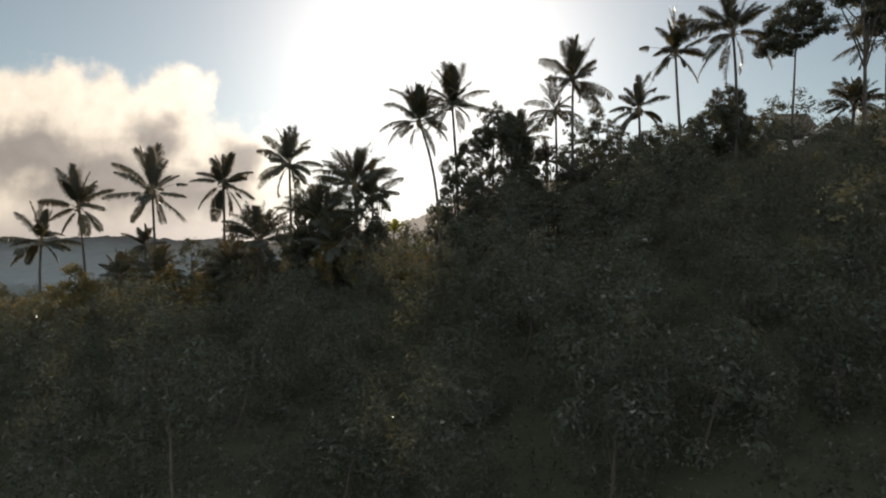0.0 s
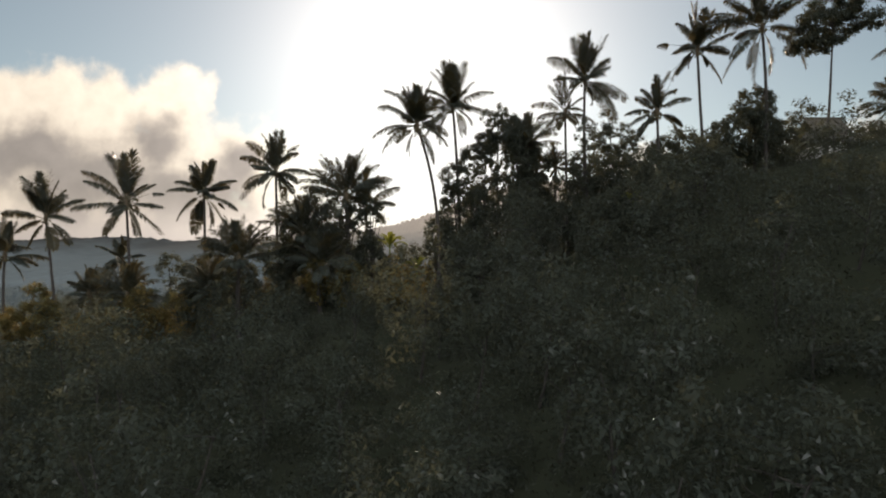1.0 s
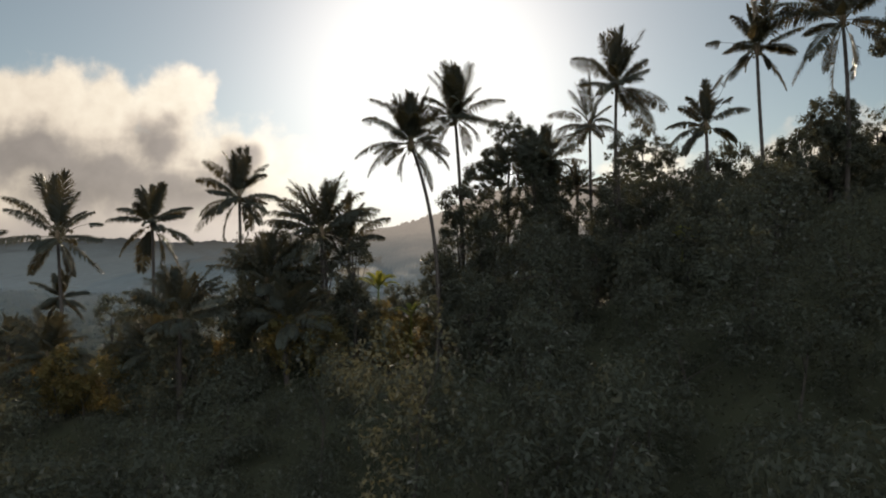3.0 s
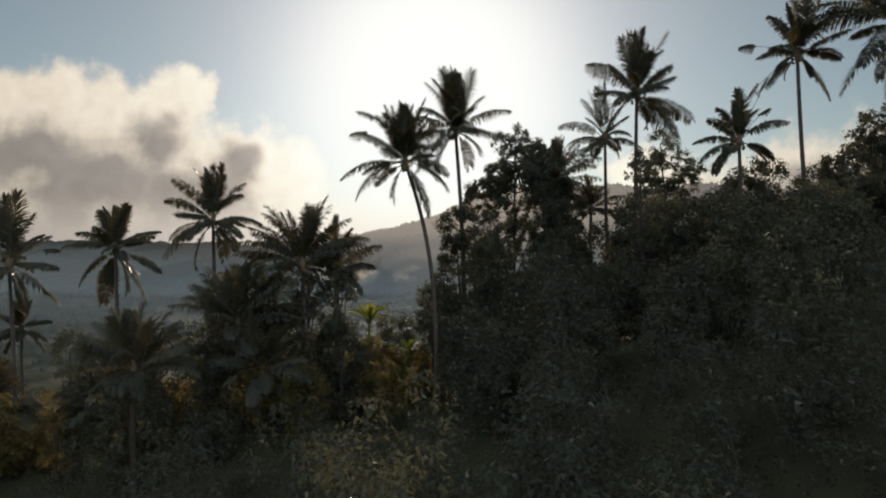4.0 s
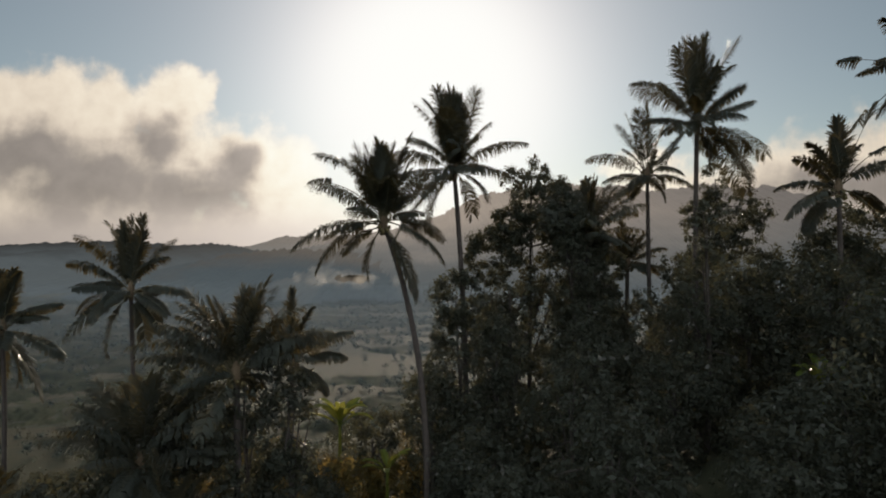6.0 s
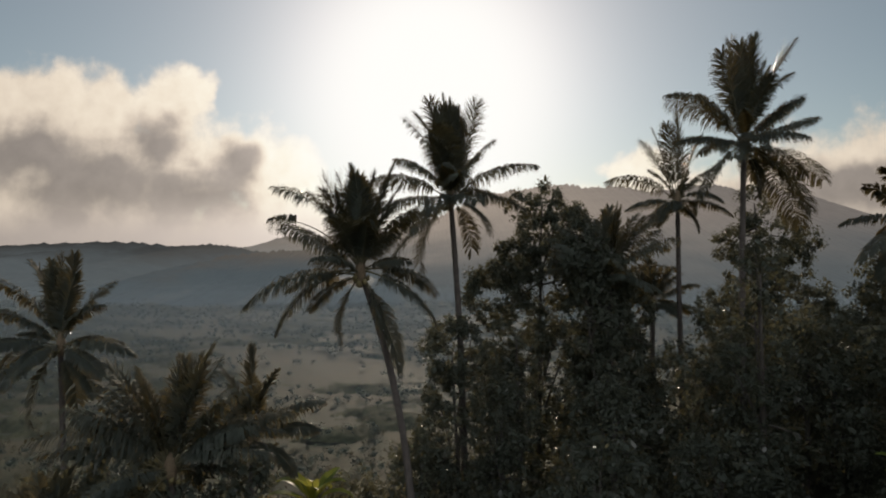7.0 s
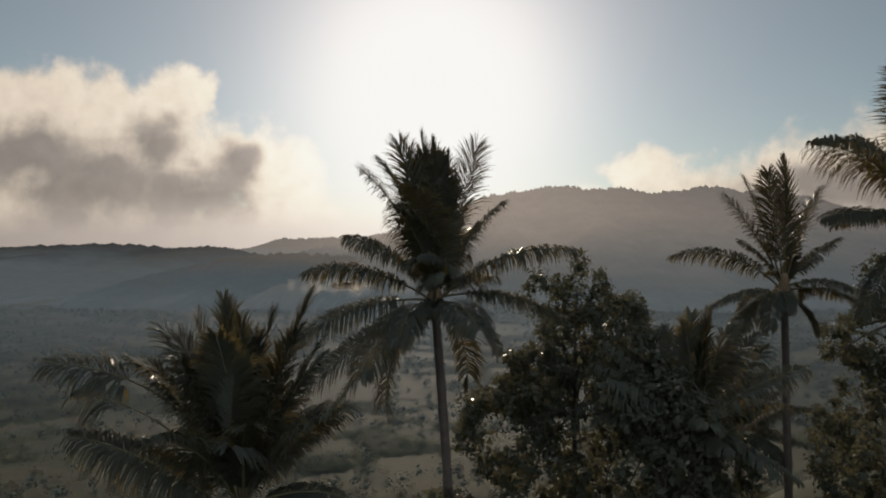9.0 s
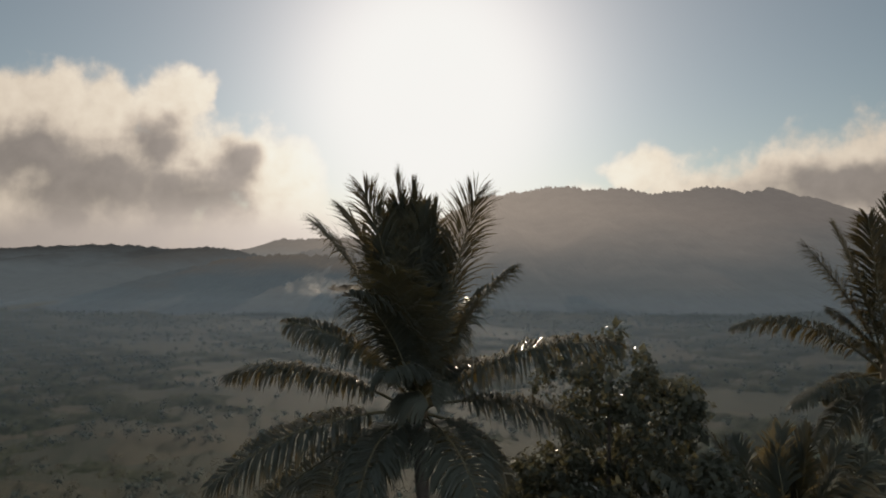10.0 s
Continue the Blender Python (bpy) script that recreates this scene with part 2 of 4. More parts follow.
FROND = leaf_material("palm_leaf", rgb(0.021, 0.028, 0.025), rgb(0.039, 0.048, 0.040), rgb(0.19, 0.14, 0.05), 0.24, 0.74, 0.18)
LEAF = leaf_material("broad_leaf", rgb(0.033, 0.042, 0.035), rgb(0.043, 0.053, 0.043), rgb(0.090, 0.082, 0.042), 0.42, 0.72, 0.45)
FARLEAF = plain_material("far_foliage", rgb(0.030, 0.041, 0.034), rgb(0.056, 0.068, 0.052), 0.8, 0.9, 0.5, 0.05)
CANOPY = plain_material("valley_canopy", rgb(0.015, 0.019, 0.011), rgb(0.036, 0.039, 0.021), 0.07, 0.95, 0.6, 0.02)
GOLDLEAF = leaf_material("shrub_leaf", rgb(0.030, 0.036, 0.016), rgb(0.075, 0.070, 0.027), rgb(0.27, 0.18, 0.058), 0.38, 0.55)
BANANA = leaf_material("banana_leaf", rgb(0.045, 0.075, 0.018), rgb(0.10, 0.13, 0.03), rgb(0.28, 0.27, 0.05), 0.42, 0.35)
BARK = plain_material("palm_bark", rgb(0.024, 0.022, 0.020), rgb(0.054, 0.048, 0.042), 2.5)
WOOD = plain_material("tree_bark", rgb(0.022, 0.021, 0.018), rgb(0.046, 0.041, 0.035), 3.0)
RIB = plain_material("palm_rib", rgb(0.040, 0.040, 0.024), rgb(0.075, 0.070, 0.042), 4.0, 0.85, 0.3, 0.08)
NUT = plain_material("coconut_husk", rgb(0.045, 0.042, 0.018), rgb(0.095, 0.078, 0.032), 5.0, 0.6)
FIBRE = plain_material("palm_fibre", rgb(0.04, 0.032, 0.022), rgb(0.10, 0.075, 0.045), 12.0)
THATCH = plain_material("roof_thatch", rgb(0.045, 0.042, 0.034), rgb(0.10, 0.09, 0.072), 6.0)
PLASTER = plain_material("pale_plaster", rgb(0.45, 0.44, 0.42), rgb(0.62, 0.61, 0.58), 1.5)
GROUND = ground_material()


# ---- mesh helpers ----
def mesh_from(name, verts, faces, material=None, smooth=False):
    """verts: n x 3 array; faces: list of index arrays, each k x 3 or k x 4."""
    me = bpy.data.meshes.new(name)
    verts = np.asarray(verts, dtype=np.float32)
    faces = [np.asarray(f, dtype=np.int32) for f in faces if len(f)]
    loops = np.concatenate([f.ravel() for f in faces])
    sizes = np.concatenate([np.full(len(f), f.shape[1], dtype=np.int32) for f in faces])
    me.vertices.add(len(verts))
    me.vertices.foreach_set("co", verts.ravel())
    me.loops.add(len(loops))
    me.loops.foreach_set("vertex_index", loops)
    me.polygons.add(len(sizes))
    me.polygons.foreach_set("loop_start", np.concatenate(([0], np.cumsum(sizes)[:-1])).astype(np.int32))
    me.update(calc_edges=True)
    me.validate()
    if smooth:
        me.polygons.foreach_set("use_smooth", np.ones(len(sizes), dtype=bool))
    if material:
        me.materials.append(material)
    return me


def part(name, me, parent, label=""):
    ob = new(name, me)
    ob.parent = parent
    if label:
        tagged(ob, label)
    return ob


def tube(points, radii, sides=8):
    """Vertices and faces of a tapered tube along points."""
    pts = np.asarray(points, float)
    n = len(pts)
    tan = np.gradient(pts, axis=0)
    tan /= np.linalg.norm(tan, axis=1)[:, None] + 1e-9
    ref = np.where(np.abs(tan[:, 2:3]) > 0.9, np.array([[1.0, 0, 0]]), np.array([[0, 0, 1.0]]))
    a = np.cross(tan, ref)
    a /= np.linalg.norm(a, axis=1)[:, None]
    b = np.cross(tan, a)
    ang = np.linspace(0, 2 * np.pi, sides, endpoint=False)
    r = np.asarray(radii, float)[:, None, None]
    v = pts[:, None, :] + r * (np.cos(ang)[None, :, None] * a[:, None, :] + np.sin(ang)[None, :, None] * b[:, None, :])
    idx = np.arange(n * sides).reshape(n, sides)
    nxt = np.roll(idx, -1, axis=1)
    f = np.stack([idx[:-1], nxt[:-1], nxt[1:], idx[1:]], axis=-1).reshape(-1, 4)
    v = v.reshape(-1, 3)
    v = np.vstack([v, pts[-1:]])
    cap = np.stack([idx[-1], nxt[-1], np.full(sides, n * sides)], axis=-1)
    return v, f, cap


def merged(pieces):
    """Joins (verts, quads, tris) pieces."""
    vs, qs, ts, o = [], [], [], 0
    for v, q, t in pieces:
        vs.append(v)
        if len(q):
            qs.append(np.asarray(q) + o)
        if len(t):
            ts.append(np.asarray(t) + o)
        o += len(v)
    return np.vstack(vs), (np.vstack(qs) if qs else np.zeros((0, 4), int)), (np.vstack(ts) if ts else np.zeros((0, 3), int))


def unit(v):
    return v / (np.linalg.norm(v, axis=-1, keepdims=True) + 1e-9)


# ---- palms ----
def frond_mesh(rng, length, elev, bend, droop=0.6, pairs=80, leaf=0.235, ragged=0.06, bald=False, width=0.036):
    """One feather leaf in its xz plane: from the origin to a tip at that elevation and distance."""
    n = 16
    s = np.linspace(0, 1, n)
    ang = radians(bend) * (0.5 - s ** 1.25)
    step = np.stack([np.cos(ang), np.zeros(n), np.sin(ang)], -1)
    pts = np.vstack([[0, 0, 0], np.cumsum((step[:-1] + step[1:]) / 2, axis=0)])
    tip = pts[-1]
    pts *= length / np.linalg.norm(tip)
    rot = radians(elev) - math.atan2(tip[2], tip[0])
    c, sn = math.cos(rot), math.sin(rot)
    pts = np.stack([pts[:, 0] * c - pts[:, 2] * sn, pts[:, 1] + np.sin(s * 3) * rng.uniform(-0.05, 0.05) * length, pts[:, 0] * sn + pts[:, 2] * c], -1)
    rad = np.interp(s, [0, 0.12, 1], [0.075, 0.045, 0.008])
    rib, rib_q, rib_t = tube(pts, rad, 4)
    pieces = []
    tan = unit(np.gradient(pts, axis=0))
    steep = float(smooth(35, 75, elev))
    roll0, roll1 = rng.uniform(-30, 30), rng.uniform(-48, 48)
    for side in (-1.0, 1.0):
        ss = np.sort(np.clip(np.linspace(0.235, 0.985, pairs) + rng.uniform(-0.006, 0.006, pairs), 0.1, 0.995))
        keep = rng.random(pairs) > ragged
        if bald:
            keep &= (ss < 0.3) | (ss > 0.72)
        ss = ss[keep]
        k = len(ss)
        root = np.stack([np.interp(ss, s, pts[:, i]) for i in range(3)], -1)
        t = unit(np.stack([np.interp(ss, s, tan[:, i]) for i in range(3)], -1))
        lat = np.array([[0.0, side, 0.0]])
        nor = unit(np.cross(t, np.array([[0.0, 1.0, 0.0]])))
        nor *= np.where(nor[:, 2:3] < 0, -1.0, 1.0)
        size = leaf * length * np.interp(ss, [0.2, 0.36, 0.6, 0.85, 1.0], [0.5, 0.95, 1.0, 0.75, 0.35]) * rng.uniform(0.82, 1.12, k)
        fwd = np.interp(ss, [0.1, 0.8, 1.0], [0.2, 0.55, 1.2])[:, None]
        jit = rng.normal(0, 0.12, (k, 3))
        roll = np.radians(roll0 + (roll1 - roll0) * ss)[:, None]
        across = lat * np.cos(roll) + nor * np.sin(roll) * side
        above = nor * np.cos(roll) - lat * np.sin(roll) * side
        d1 = unit(t * fwd * (1 + 0.9 * steep) + across * (0.95 - 0.25 * steep) + above * 0.2 + jit)
        g = np.array([[0.0, 0.0, -1.0]])
        d2 = unit(d1 + g * droop * rng.uniform(0.6, 1.3, k)[:, None])
        d3 = unit(d2 + g * droop * 0.9)
        w = unit(np.cross(d1, nor + 1e-3)) * (width * rng.uniform(0.8, 1.3, k))[:, None]
        a, b = root + w * 0.5, root - w * 0.5
        m1 = root + d1 * (size * 0.4)[:, None]
        m2 = m1 + d2 * (size * 0.35)[:, None]
        e = m2 + d3 * (size * 0.3)[:, None]
        v = np.stack([a, b, m1 + w, m1 - w, m2 + w * 0.75, m2 - w * 0.75, e], 1).reshape(-1, 3)
        o = (np.arange(k) * 7)[:, None]
        q = np.concatenate([o + np.array([[0, 1, 3, 2]]), o + np.array([[2, 3, 5, 4]])])
        tr = o + np.array([[4, 5, 6]])
        pieces.append((v, q, tr))
    v, q, tr = merged(pieces)
    return mesh_from("frond", rib, [rib_q, rib_t], RIB, True), mesh_from("leaf_blade", v, [q, tr], FROND)


NUT_MESH = None


def coconut_mesh():
    bm = bmesh.new()
    bmesh.ops.create_icosphere(bm, subdivisions=1, radius=0.14)
    for v in bm.verts:
        v.co.z *= 1.25
        v.co.xy *= 1.0 - 0.12 * v.co.z / 0.14
    me = bpy.data.meshes.new("coconut")
    bm.to_mesh(me)
    bm.free()
    me.polygons.foreach_set("use_smooth", np.ones(len(me.polygons), dtype=bool))
    me.materials.append(NUT)
    return me


def palm(hub, fronds, seed, fill=11, lean=(0.0, 0.0), sway=0.62, radius=0.21, label="", nuts=7, pairs=80, leaf=0.265, up=1, up_low=58, name="coconut_palm", category="palm tree", group="coconut palms on the ridge", width=0.036, bare=()):
    """A coconut palm: hub is the heart of the crown; fronds are (angle in the xz plane, length, bend) of the leaves spread across it."""
    rng = np.random.default_rng(seed)
    hub = np.array(hub, float)
    base = np.array([hub[0] + lean[0], hub[1] + lean[1], 0.0])
    base[2] = ground_z(base[0], base[1]) - 0.3
    tree = tagged(new(name), label, category, group)
    tree.location = Vector(base)
    rel = hub - base
    # the trunk leaves the ground aslant and straightens
    n = 40
    s = np.linspace(0, 1, n)
    path = np.stack([rel[0] * s ** sway, rel[1] * s ** sway, rel[2] * s], -1)
    wob = rng.uniform(-0.25, 0.25, 2)
    path[:, 0] += np.sin(s * np.pi) * wob[0]
    path[:, 1] += np.sin(s * np.pi) * wob[1]
    rad = np.interp(s, [0, 0.06, 0.5, 0.95, 1], [1.7, 1.2, 1.0, 0.85, 0.6]) * radius * (1 + 0.05 * np.cos(np.arange(n) * np.pi)) * 1.0
    v, q, t = tube(path, rad, 9)
    part("trunk", mesh_from("trunk", v, [q, t], BARK, True), tree, "ringed grey trunk")
    # fibrous heart
    bulb = np.stack([np.zeros(7), np.zeros(7), np.linspace(-0.7, 0.9, 7)], -1)
    v, q, t = tube(bulb + rel, np.array([0.7, 1.1, 1.35, 1.5, 1.4, 1.0, 0.4]) * radius, 8)
    part("heart", mesh_from("heart", v, [q, t], FIBRE, True), tree, "brown fibrous crown heart")
    ln = np.mean([f[1] for f in fronds]) if fronds else 4.8
    todo = []
    for a, r, b in fronds:
        a = (a + 180) % 360 - 180
        turn = rng.uniform(-26, 26) if abs(abs(a) - 90) > 35 else rng.uniform(-60, 60)
        az, el = (0.0, a) if abs(a) <= 90 else (180.0, (180 - a if a > 0 else -180 - a))
        if abs(abs(a) - 90) <= 35:
            turn *= 0.6
        todo.append((az + turn, el, r / max(0.85, math.cos(radians(turn * math.cos(radians(el))))), b))
    for i in range(fill):
        el = rng.uniform(-30, 55)
        todo.append((rng.choice([90, -90]) + rng.uniform(-40, 40), el, ln * rng.uniform(0.75, 1.0), rng.uniform(25, 60)))
    for i in range(up):
        todo.append((rng.uniform(0, 360), rng.uniform(up_low, 85), ln * rng.uniform(0.8, 1.05), rng.uniform(5, 18)))
    for number, (az, el, r, b) in enumerate(todo):
        droop = float(np.interp(el, [-70, -20, 30, 60, 85], [0.5, 1.15, 1.1, 0.5, 0.22])) * rng.uniform(0.8, 1.2)
        rib, blades = frond_mesh(rng, r, el, b, droop, pairs, leaf, rng.choice([0.04, 0.05, 0.12, 0.25]), number in bare or (number >= len(fronds) and rng.random() < 0.1), width)
        ob = part("frond", rib, tree)
        ob.matrix_local = Matrix.Translation(rel + np.array([0, 0, rng.uniform(-0.15, 0.25)])) @ pose(0, 0, 0, 0, 0, az)
        tagged(part("leaf_blade", blades, ob), "feathery green blade of narrow leaflets", kind="stuff")
    for i in range(nuts):
        a = rng.uniform(0, 2 * np.pi)
        ob = part("coconut", NUT_MESH, tree)
        ob.matrix_local = Matrix.Translation(rel + np.array([math.cos(a) * radius * 2.3, math.sin(a) * radius * 2.3, rng.uniform(-0.6, -0.15)])) @ pose(0, 0, 0, rng.uniform(-30, 30), rng.uniform(-30, 30), 0)
    return tree


def any_fronds(rng, count, ln, low=-60.0, high=85.0):
    """A crown with no leaf of note: leaves spread evenly, the high ones stiffer."""
    out = []
    for i in range(count):
        el = low + (high - low) * (i + rng.random()) / count
        a = el if rng.random() < 0.5 else 180 - el
        out.append((a, ln * rng.uniform(0.8, 1.1), float(np.interp(el, [-60, 20, 85], [40, 55, 6])) * rng.uniform(0.7, 1.2)))
    return out


# ---- broad-leaved trees ----
def leaf_cloud(rng, centres, radii, per, size, plain=False):
    """Many small leaves round the given clump centres."""
    centres, radii = np.asarray(centres), np.asarray(radii)
    c = np.repeat(centres, per, axis=0)
    r = np.repeat(radii, per)[:, None]
    n = len(c)
    p = c + unit(rng.normal(size=(n, 3))) * r * (rng.random((n, 1)) ** 0.3) * np.array([[1, 1, 0.8]])
    face = unit(unit(p - c) + rng.normal(size=(n, 3)) * 0.32 + np.array([[0, 0, 0.35]]))
    d = rng.normal(size=(n, 3)) + np.array([[0, 0, -0.6]])
    d = unit(d - face * np.sum(d * face, axis=1, keepdims=True))
    w = unit(np.cross(face, d))
    ln = size * rng.uniform(0.7, 1.3, (n, 1))
    wd = ln * 0.27
    if plain:
        v = np.stack([p + w * wd, p + d * ln * 1.1, p - w * wd], 1).reshape(-1, 3)
        return v, (np.arange(n) * 3)[:, None] + np.array([[0, 1, 2]])
    v = np.stack([p, p + d * ln * 0.45 + w * wd, p + d * ln, p + d * ln * 0.45 - w * wd], 1).reshape(-1, 3)
    q = (np.arange(n) * 4)[:, None] + np.array([[0, 1, 2, 3]])
    return v, q


def tree_parts(rng, crown, clumps, per, size, trunk_r, material, clump_r=0.75, limbs=9, bare=0.3, inner=9, plain=False):
    """Meshes of one tree at the origin: wood and crown. crown: (x, y, z, rx, ry, rz) lobes."""
    lob = np.asarray(crown, float)
    vol = lob[:, 3] * lob[:, 4] * lob[:, 5]
    vol = vol ** 0.7
    pick = rng.choice(len(lob), clumps, p=vol / vol.sum())
    d = unit(rng.normal(size=(clumps, 3)))
    rr = rng.uniform(0.35, 1.0, (clumps, 1)) ** 0.5
    cen = lob[pick, :3] + d * rr * lob[pick, 3:]
    cr = clump_r * rng.uniform(0.55, 1.35, clumps)
    v, q = leaf_cloud(rng, cen, cr, per, size, plain)
    if inner:
        # the close inner growth: fewer, larger leaves
        hv, hq = leaf_cloud(rng, cen, cr * 0.5, inner, 0.44)
        leaves = mesh_from("crown", np.vstack([v, hv]), [q, hq + len(v)], material)
    else:
        leaves = mesh_from("foliage", v, [q], material)
    top = lob[:, :3][np.argmax(lob[:, 2])]
    n = 12
    s = np.linspace(0, 1, n)
    path = np.stack([top[0] * s ** 1.5 + np.sin(s * 5) * 0.12, top[1] * s ** 1.5 + np.cos(s * 4) * 0.12 - 0.12, (top[2]) * s], -1)
    pieces = [tube(path, np.interp(s, [0, 0.05, 1], [1.5, 1.0, 0.25]) * trunk_r, 8)]
    for i in range(limbs):
        k = rng.integers(0, clumps)
        f = rng.uniform(bare, 0.9)
        a = np.array([np.interp(f, s, path[:, j]) for j in range(3)])
        b = cen[k]
        if b[2] < a[2]:
            b = b + np.array([0, 0, abs(a[2] - b[2]) * 0.8])
        m = (a + b) / 2 + np.array([0, 0, 0.1 * np.linalg.norm(b - a)])
        ts = np.linspace(0, 1, 6)[:, None]
        cur = (1 - ts) ** 2 * a + 2 * ts * (1 - ts) * m + ts ** 2 * b
        pieces.append(tube(cur, np.linspace(0.42, 0.08, 6) * trunk_r, 5))
    v, q, t = merged(pieces)
    return mesh_from("trunk", v, [q, t], WOOD, True), leaves


def broad_tree(name, at, crown, seed, clumps=150, per=62, size=0.27, trunk_r=0.22, material=None, label="", category="tree", group="", clump_r=0.75, limbs=9, bare=0.3):
    rng = np.random.default_rng(seed)
    wood, leaves = tree_parts(rng, crown, clumps, per, size, trunk_r, material or LEAF, clump_r, limbs, bare)
    tree = tagged(new(name), label, category, group)
    tree.location = (at[0], at[1], ground_z(at[0], at[1]) - 0.2)
    part("trunk", wood, tree)
    part("crown", leaves, tree)
    return tree


def banana_leaf_mesh(rng, length, elev, bend):
    n = 14
    s = np.linspace(0, 1, n)
    ang = radians(elev) - radians(bend) * (s ** 1.4)
    step = np.stack([np.cos(ang), np.zeros(n), np.sin(ang)], -1) * length / (n - 1)
    mid = np.vstack([[0, 0, 0], np.cumsum(step[:-1], axis=0)])
    half = length * 0.13 * np.interp(s, [0, 0.2, 0.3, 0.7, 0.92, 1], [0.05, 0.08, 0.8, 1.0, 0.6, 0.05])
    pieces = [tube(mid, np.linspace(0.05, 0.008, n), 4)]
    for side in (-1.0, 1.0):
        lift = np.stack([-np.sin(ang) * 0.35, np.full(n, side), np.cos(ang) * 0.35], -1)
        edge = mid + unit(lift) * (half * rng.uniform(0.85, 1.1, n))[:, None]
        v = np.stack([mid, edge], 1).reshape(-1, 3)
        o = (np.arange(n - 1) * 2)[:, None]
        pieces.append((v, o + np.array([[0, 1, 3, 2]]), []))
    v, q, t = merged(pieces)
    return mesh_from("leaf", v, [q, t], BANANA)


def banana(at, height, seed, leaves=9, length=2.6, label="broad-leaved green banana plant among shrubs on the ridge"):
    rng = np.random.default_rng(seed)
    tree = tagged(new("banana_plant"), label, "banana plant", "banana plants")
    z = ground_z(at[0], at[1]) - 0.2
    tree.location = (at[0], at[1], z)
    h = min(height - z, 7.6)
    s = np.linspace(0, 1, 8)
    v, q, t = tube(np.stack([s * 0, s * 0, s * h], -1), np.interp(s, [0, 1], [0.20, 0.10]), 8)
    part("stem", mesh_from("stem", v, [q, t], BANANA, True), tree)
    for i in range(leaves):
        me = banana_leaf_mesh(rng, length * rng.uniform(0.75, 1.1), rng.uniform(35, 82), rng.uniform(40, 110))
        ob = part("leaf", me, tree)
        ob.matrix_local = Matrix.Translation((0, 0, h)) @ pose(0, 0, 0, 0, 0, i * 360 / leaves * 2.4 + rng.uniform(-20, 20))
    return tree


# ---- land ----
def smooth(a, b, x):
    t = np.clip((np.asarray(x, float) - a) / (b - a), 0, 1)
    return t * t * (3 - 2 * t)


def ground_z(x, y):
    """Height of the land: a ridge that climbs to the right, a valley floor beyond and before it."""
    x, y = np.asarray(x, float), np.asarray(y, float)
    crest = 60 + 5 * smooth(-45, -10, x) + 19 * smooth(-6, 54, x) + 0.16 * np.clip(x - 56, 0, 160) - 0.10 * np.clip(-60 - x, 0, 250)
    front = np.clip(84 - y, 0, None)
    back = np.clip(y - 108, 0, None)
    hill = crest - 0.20 * front - 0.0006 * front ** 2 - 0.55 * back * smooth(0, 30, back)
    hill = hill + 0.7 * np.sin(x * 0.21 + y * 0.13) + 0.5 * np.sin(x * 0.37 - y * 0.29)
    valley = 14 + 2.0 * np.sin(x * 0.011 + 1.0) * np.sin(y * 0.009) + 0.004 * np.clip(y - 600, 0, 3000)
    k = 6.0
    h = np.clip(0.5 + 0.5 * (hill - valley) / k, 0, 1)
    z = valley * (1 - h) + hill * h + k * h * (1 - h)
    return float(z) if z.ndim == 0 else z


def build_ground():
    def axis(lo, a, b, hi, fine, coarse):
        left = a - np.geomspace(1, a - lo + 1, coarse)[1:][::-1] + 1 - 1
        right = b + np.geomspace(1, hi - b + 1, coarse)[1:]
        return np.concatenate([left, np.linspace(a, b, fine), right])
    xs = axis(-4500, -110, 110, 4500, 111, 46)
    ys = axis(-1500, -20, 230, 4600, 126, 60)
    gx, gy = np.meshgrid(xs, ys)
    gz = ground_z(gx, gy)
    v = np.stack([gx, gy, gz], -1).reshape(-1, 3)
    idx = np.arange(len(v)).reshape(gx.shape)
    q = np.stack([idx[:-1, :-1], idx[:-1, 1:], idx[1:, 1:], idx[1:, :-1]], -1).reshape(-1, 4)
    tagged(new("ground", mesh_from("ground", v, [q], GROUND, True)), "dark wooded ridge above a valley floor of fields", "ground", kind="structure")


HILL_LEFT = [(-2516, 42), (-1838, 73), (-1329, 91), (-1227, 98), (-1074, 103), (-989, 105), (-820, 93), (-650, 96), (-565, 76), (-277, -9)]
HILL_MID = [(-993, 32), (-828, 73), (-684, 93), (-582, 126), (-500, 126), (-356, 132), (-171, 114), (75, 52)]
SPUR = [(-839, -82), (-734, -35), (-618, 17), (-526, 46), (-444, 69), (-386, 75), (-305, 80), (-212, 76), (-80, 62), (60, 42), (240, 10), (420, -24)]
HILL_RIGHT = [(-536, 32), (-430, 65), (-339, 93), (-217, 122), (-126, 140), (-65, 156), (3, 179), (102, 229), (177, 241), (269, 254), (329, 261), (390, 248), (466, 255), (557, 240), (633, 248), (724, 258), (800, 241), (876, 255), (936, 237), (1027, 217), (1088, 187), (1149, 146), (1240, 108), (1468, 70), (1999, 47)]


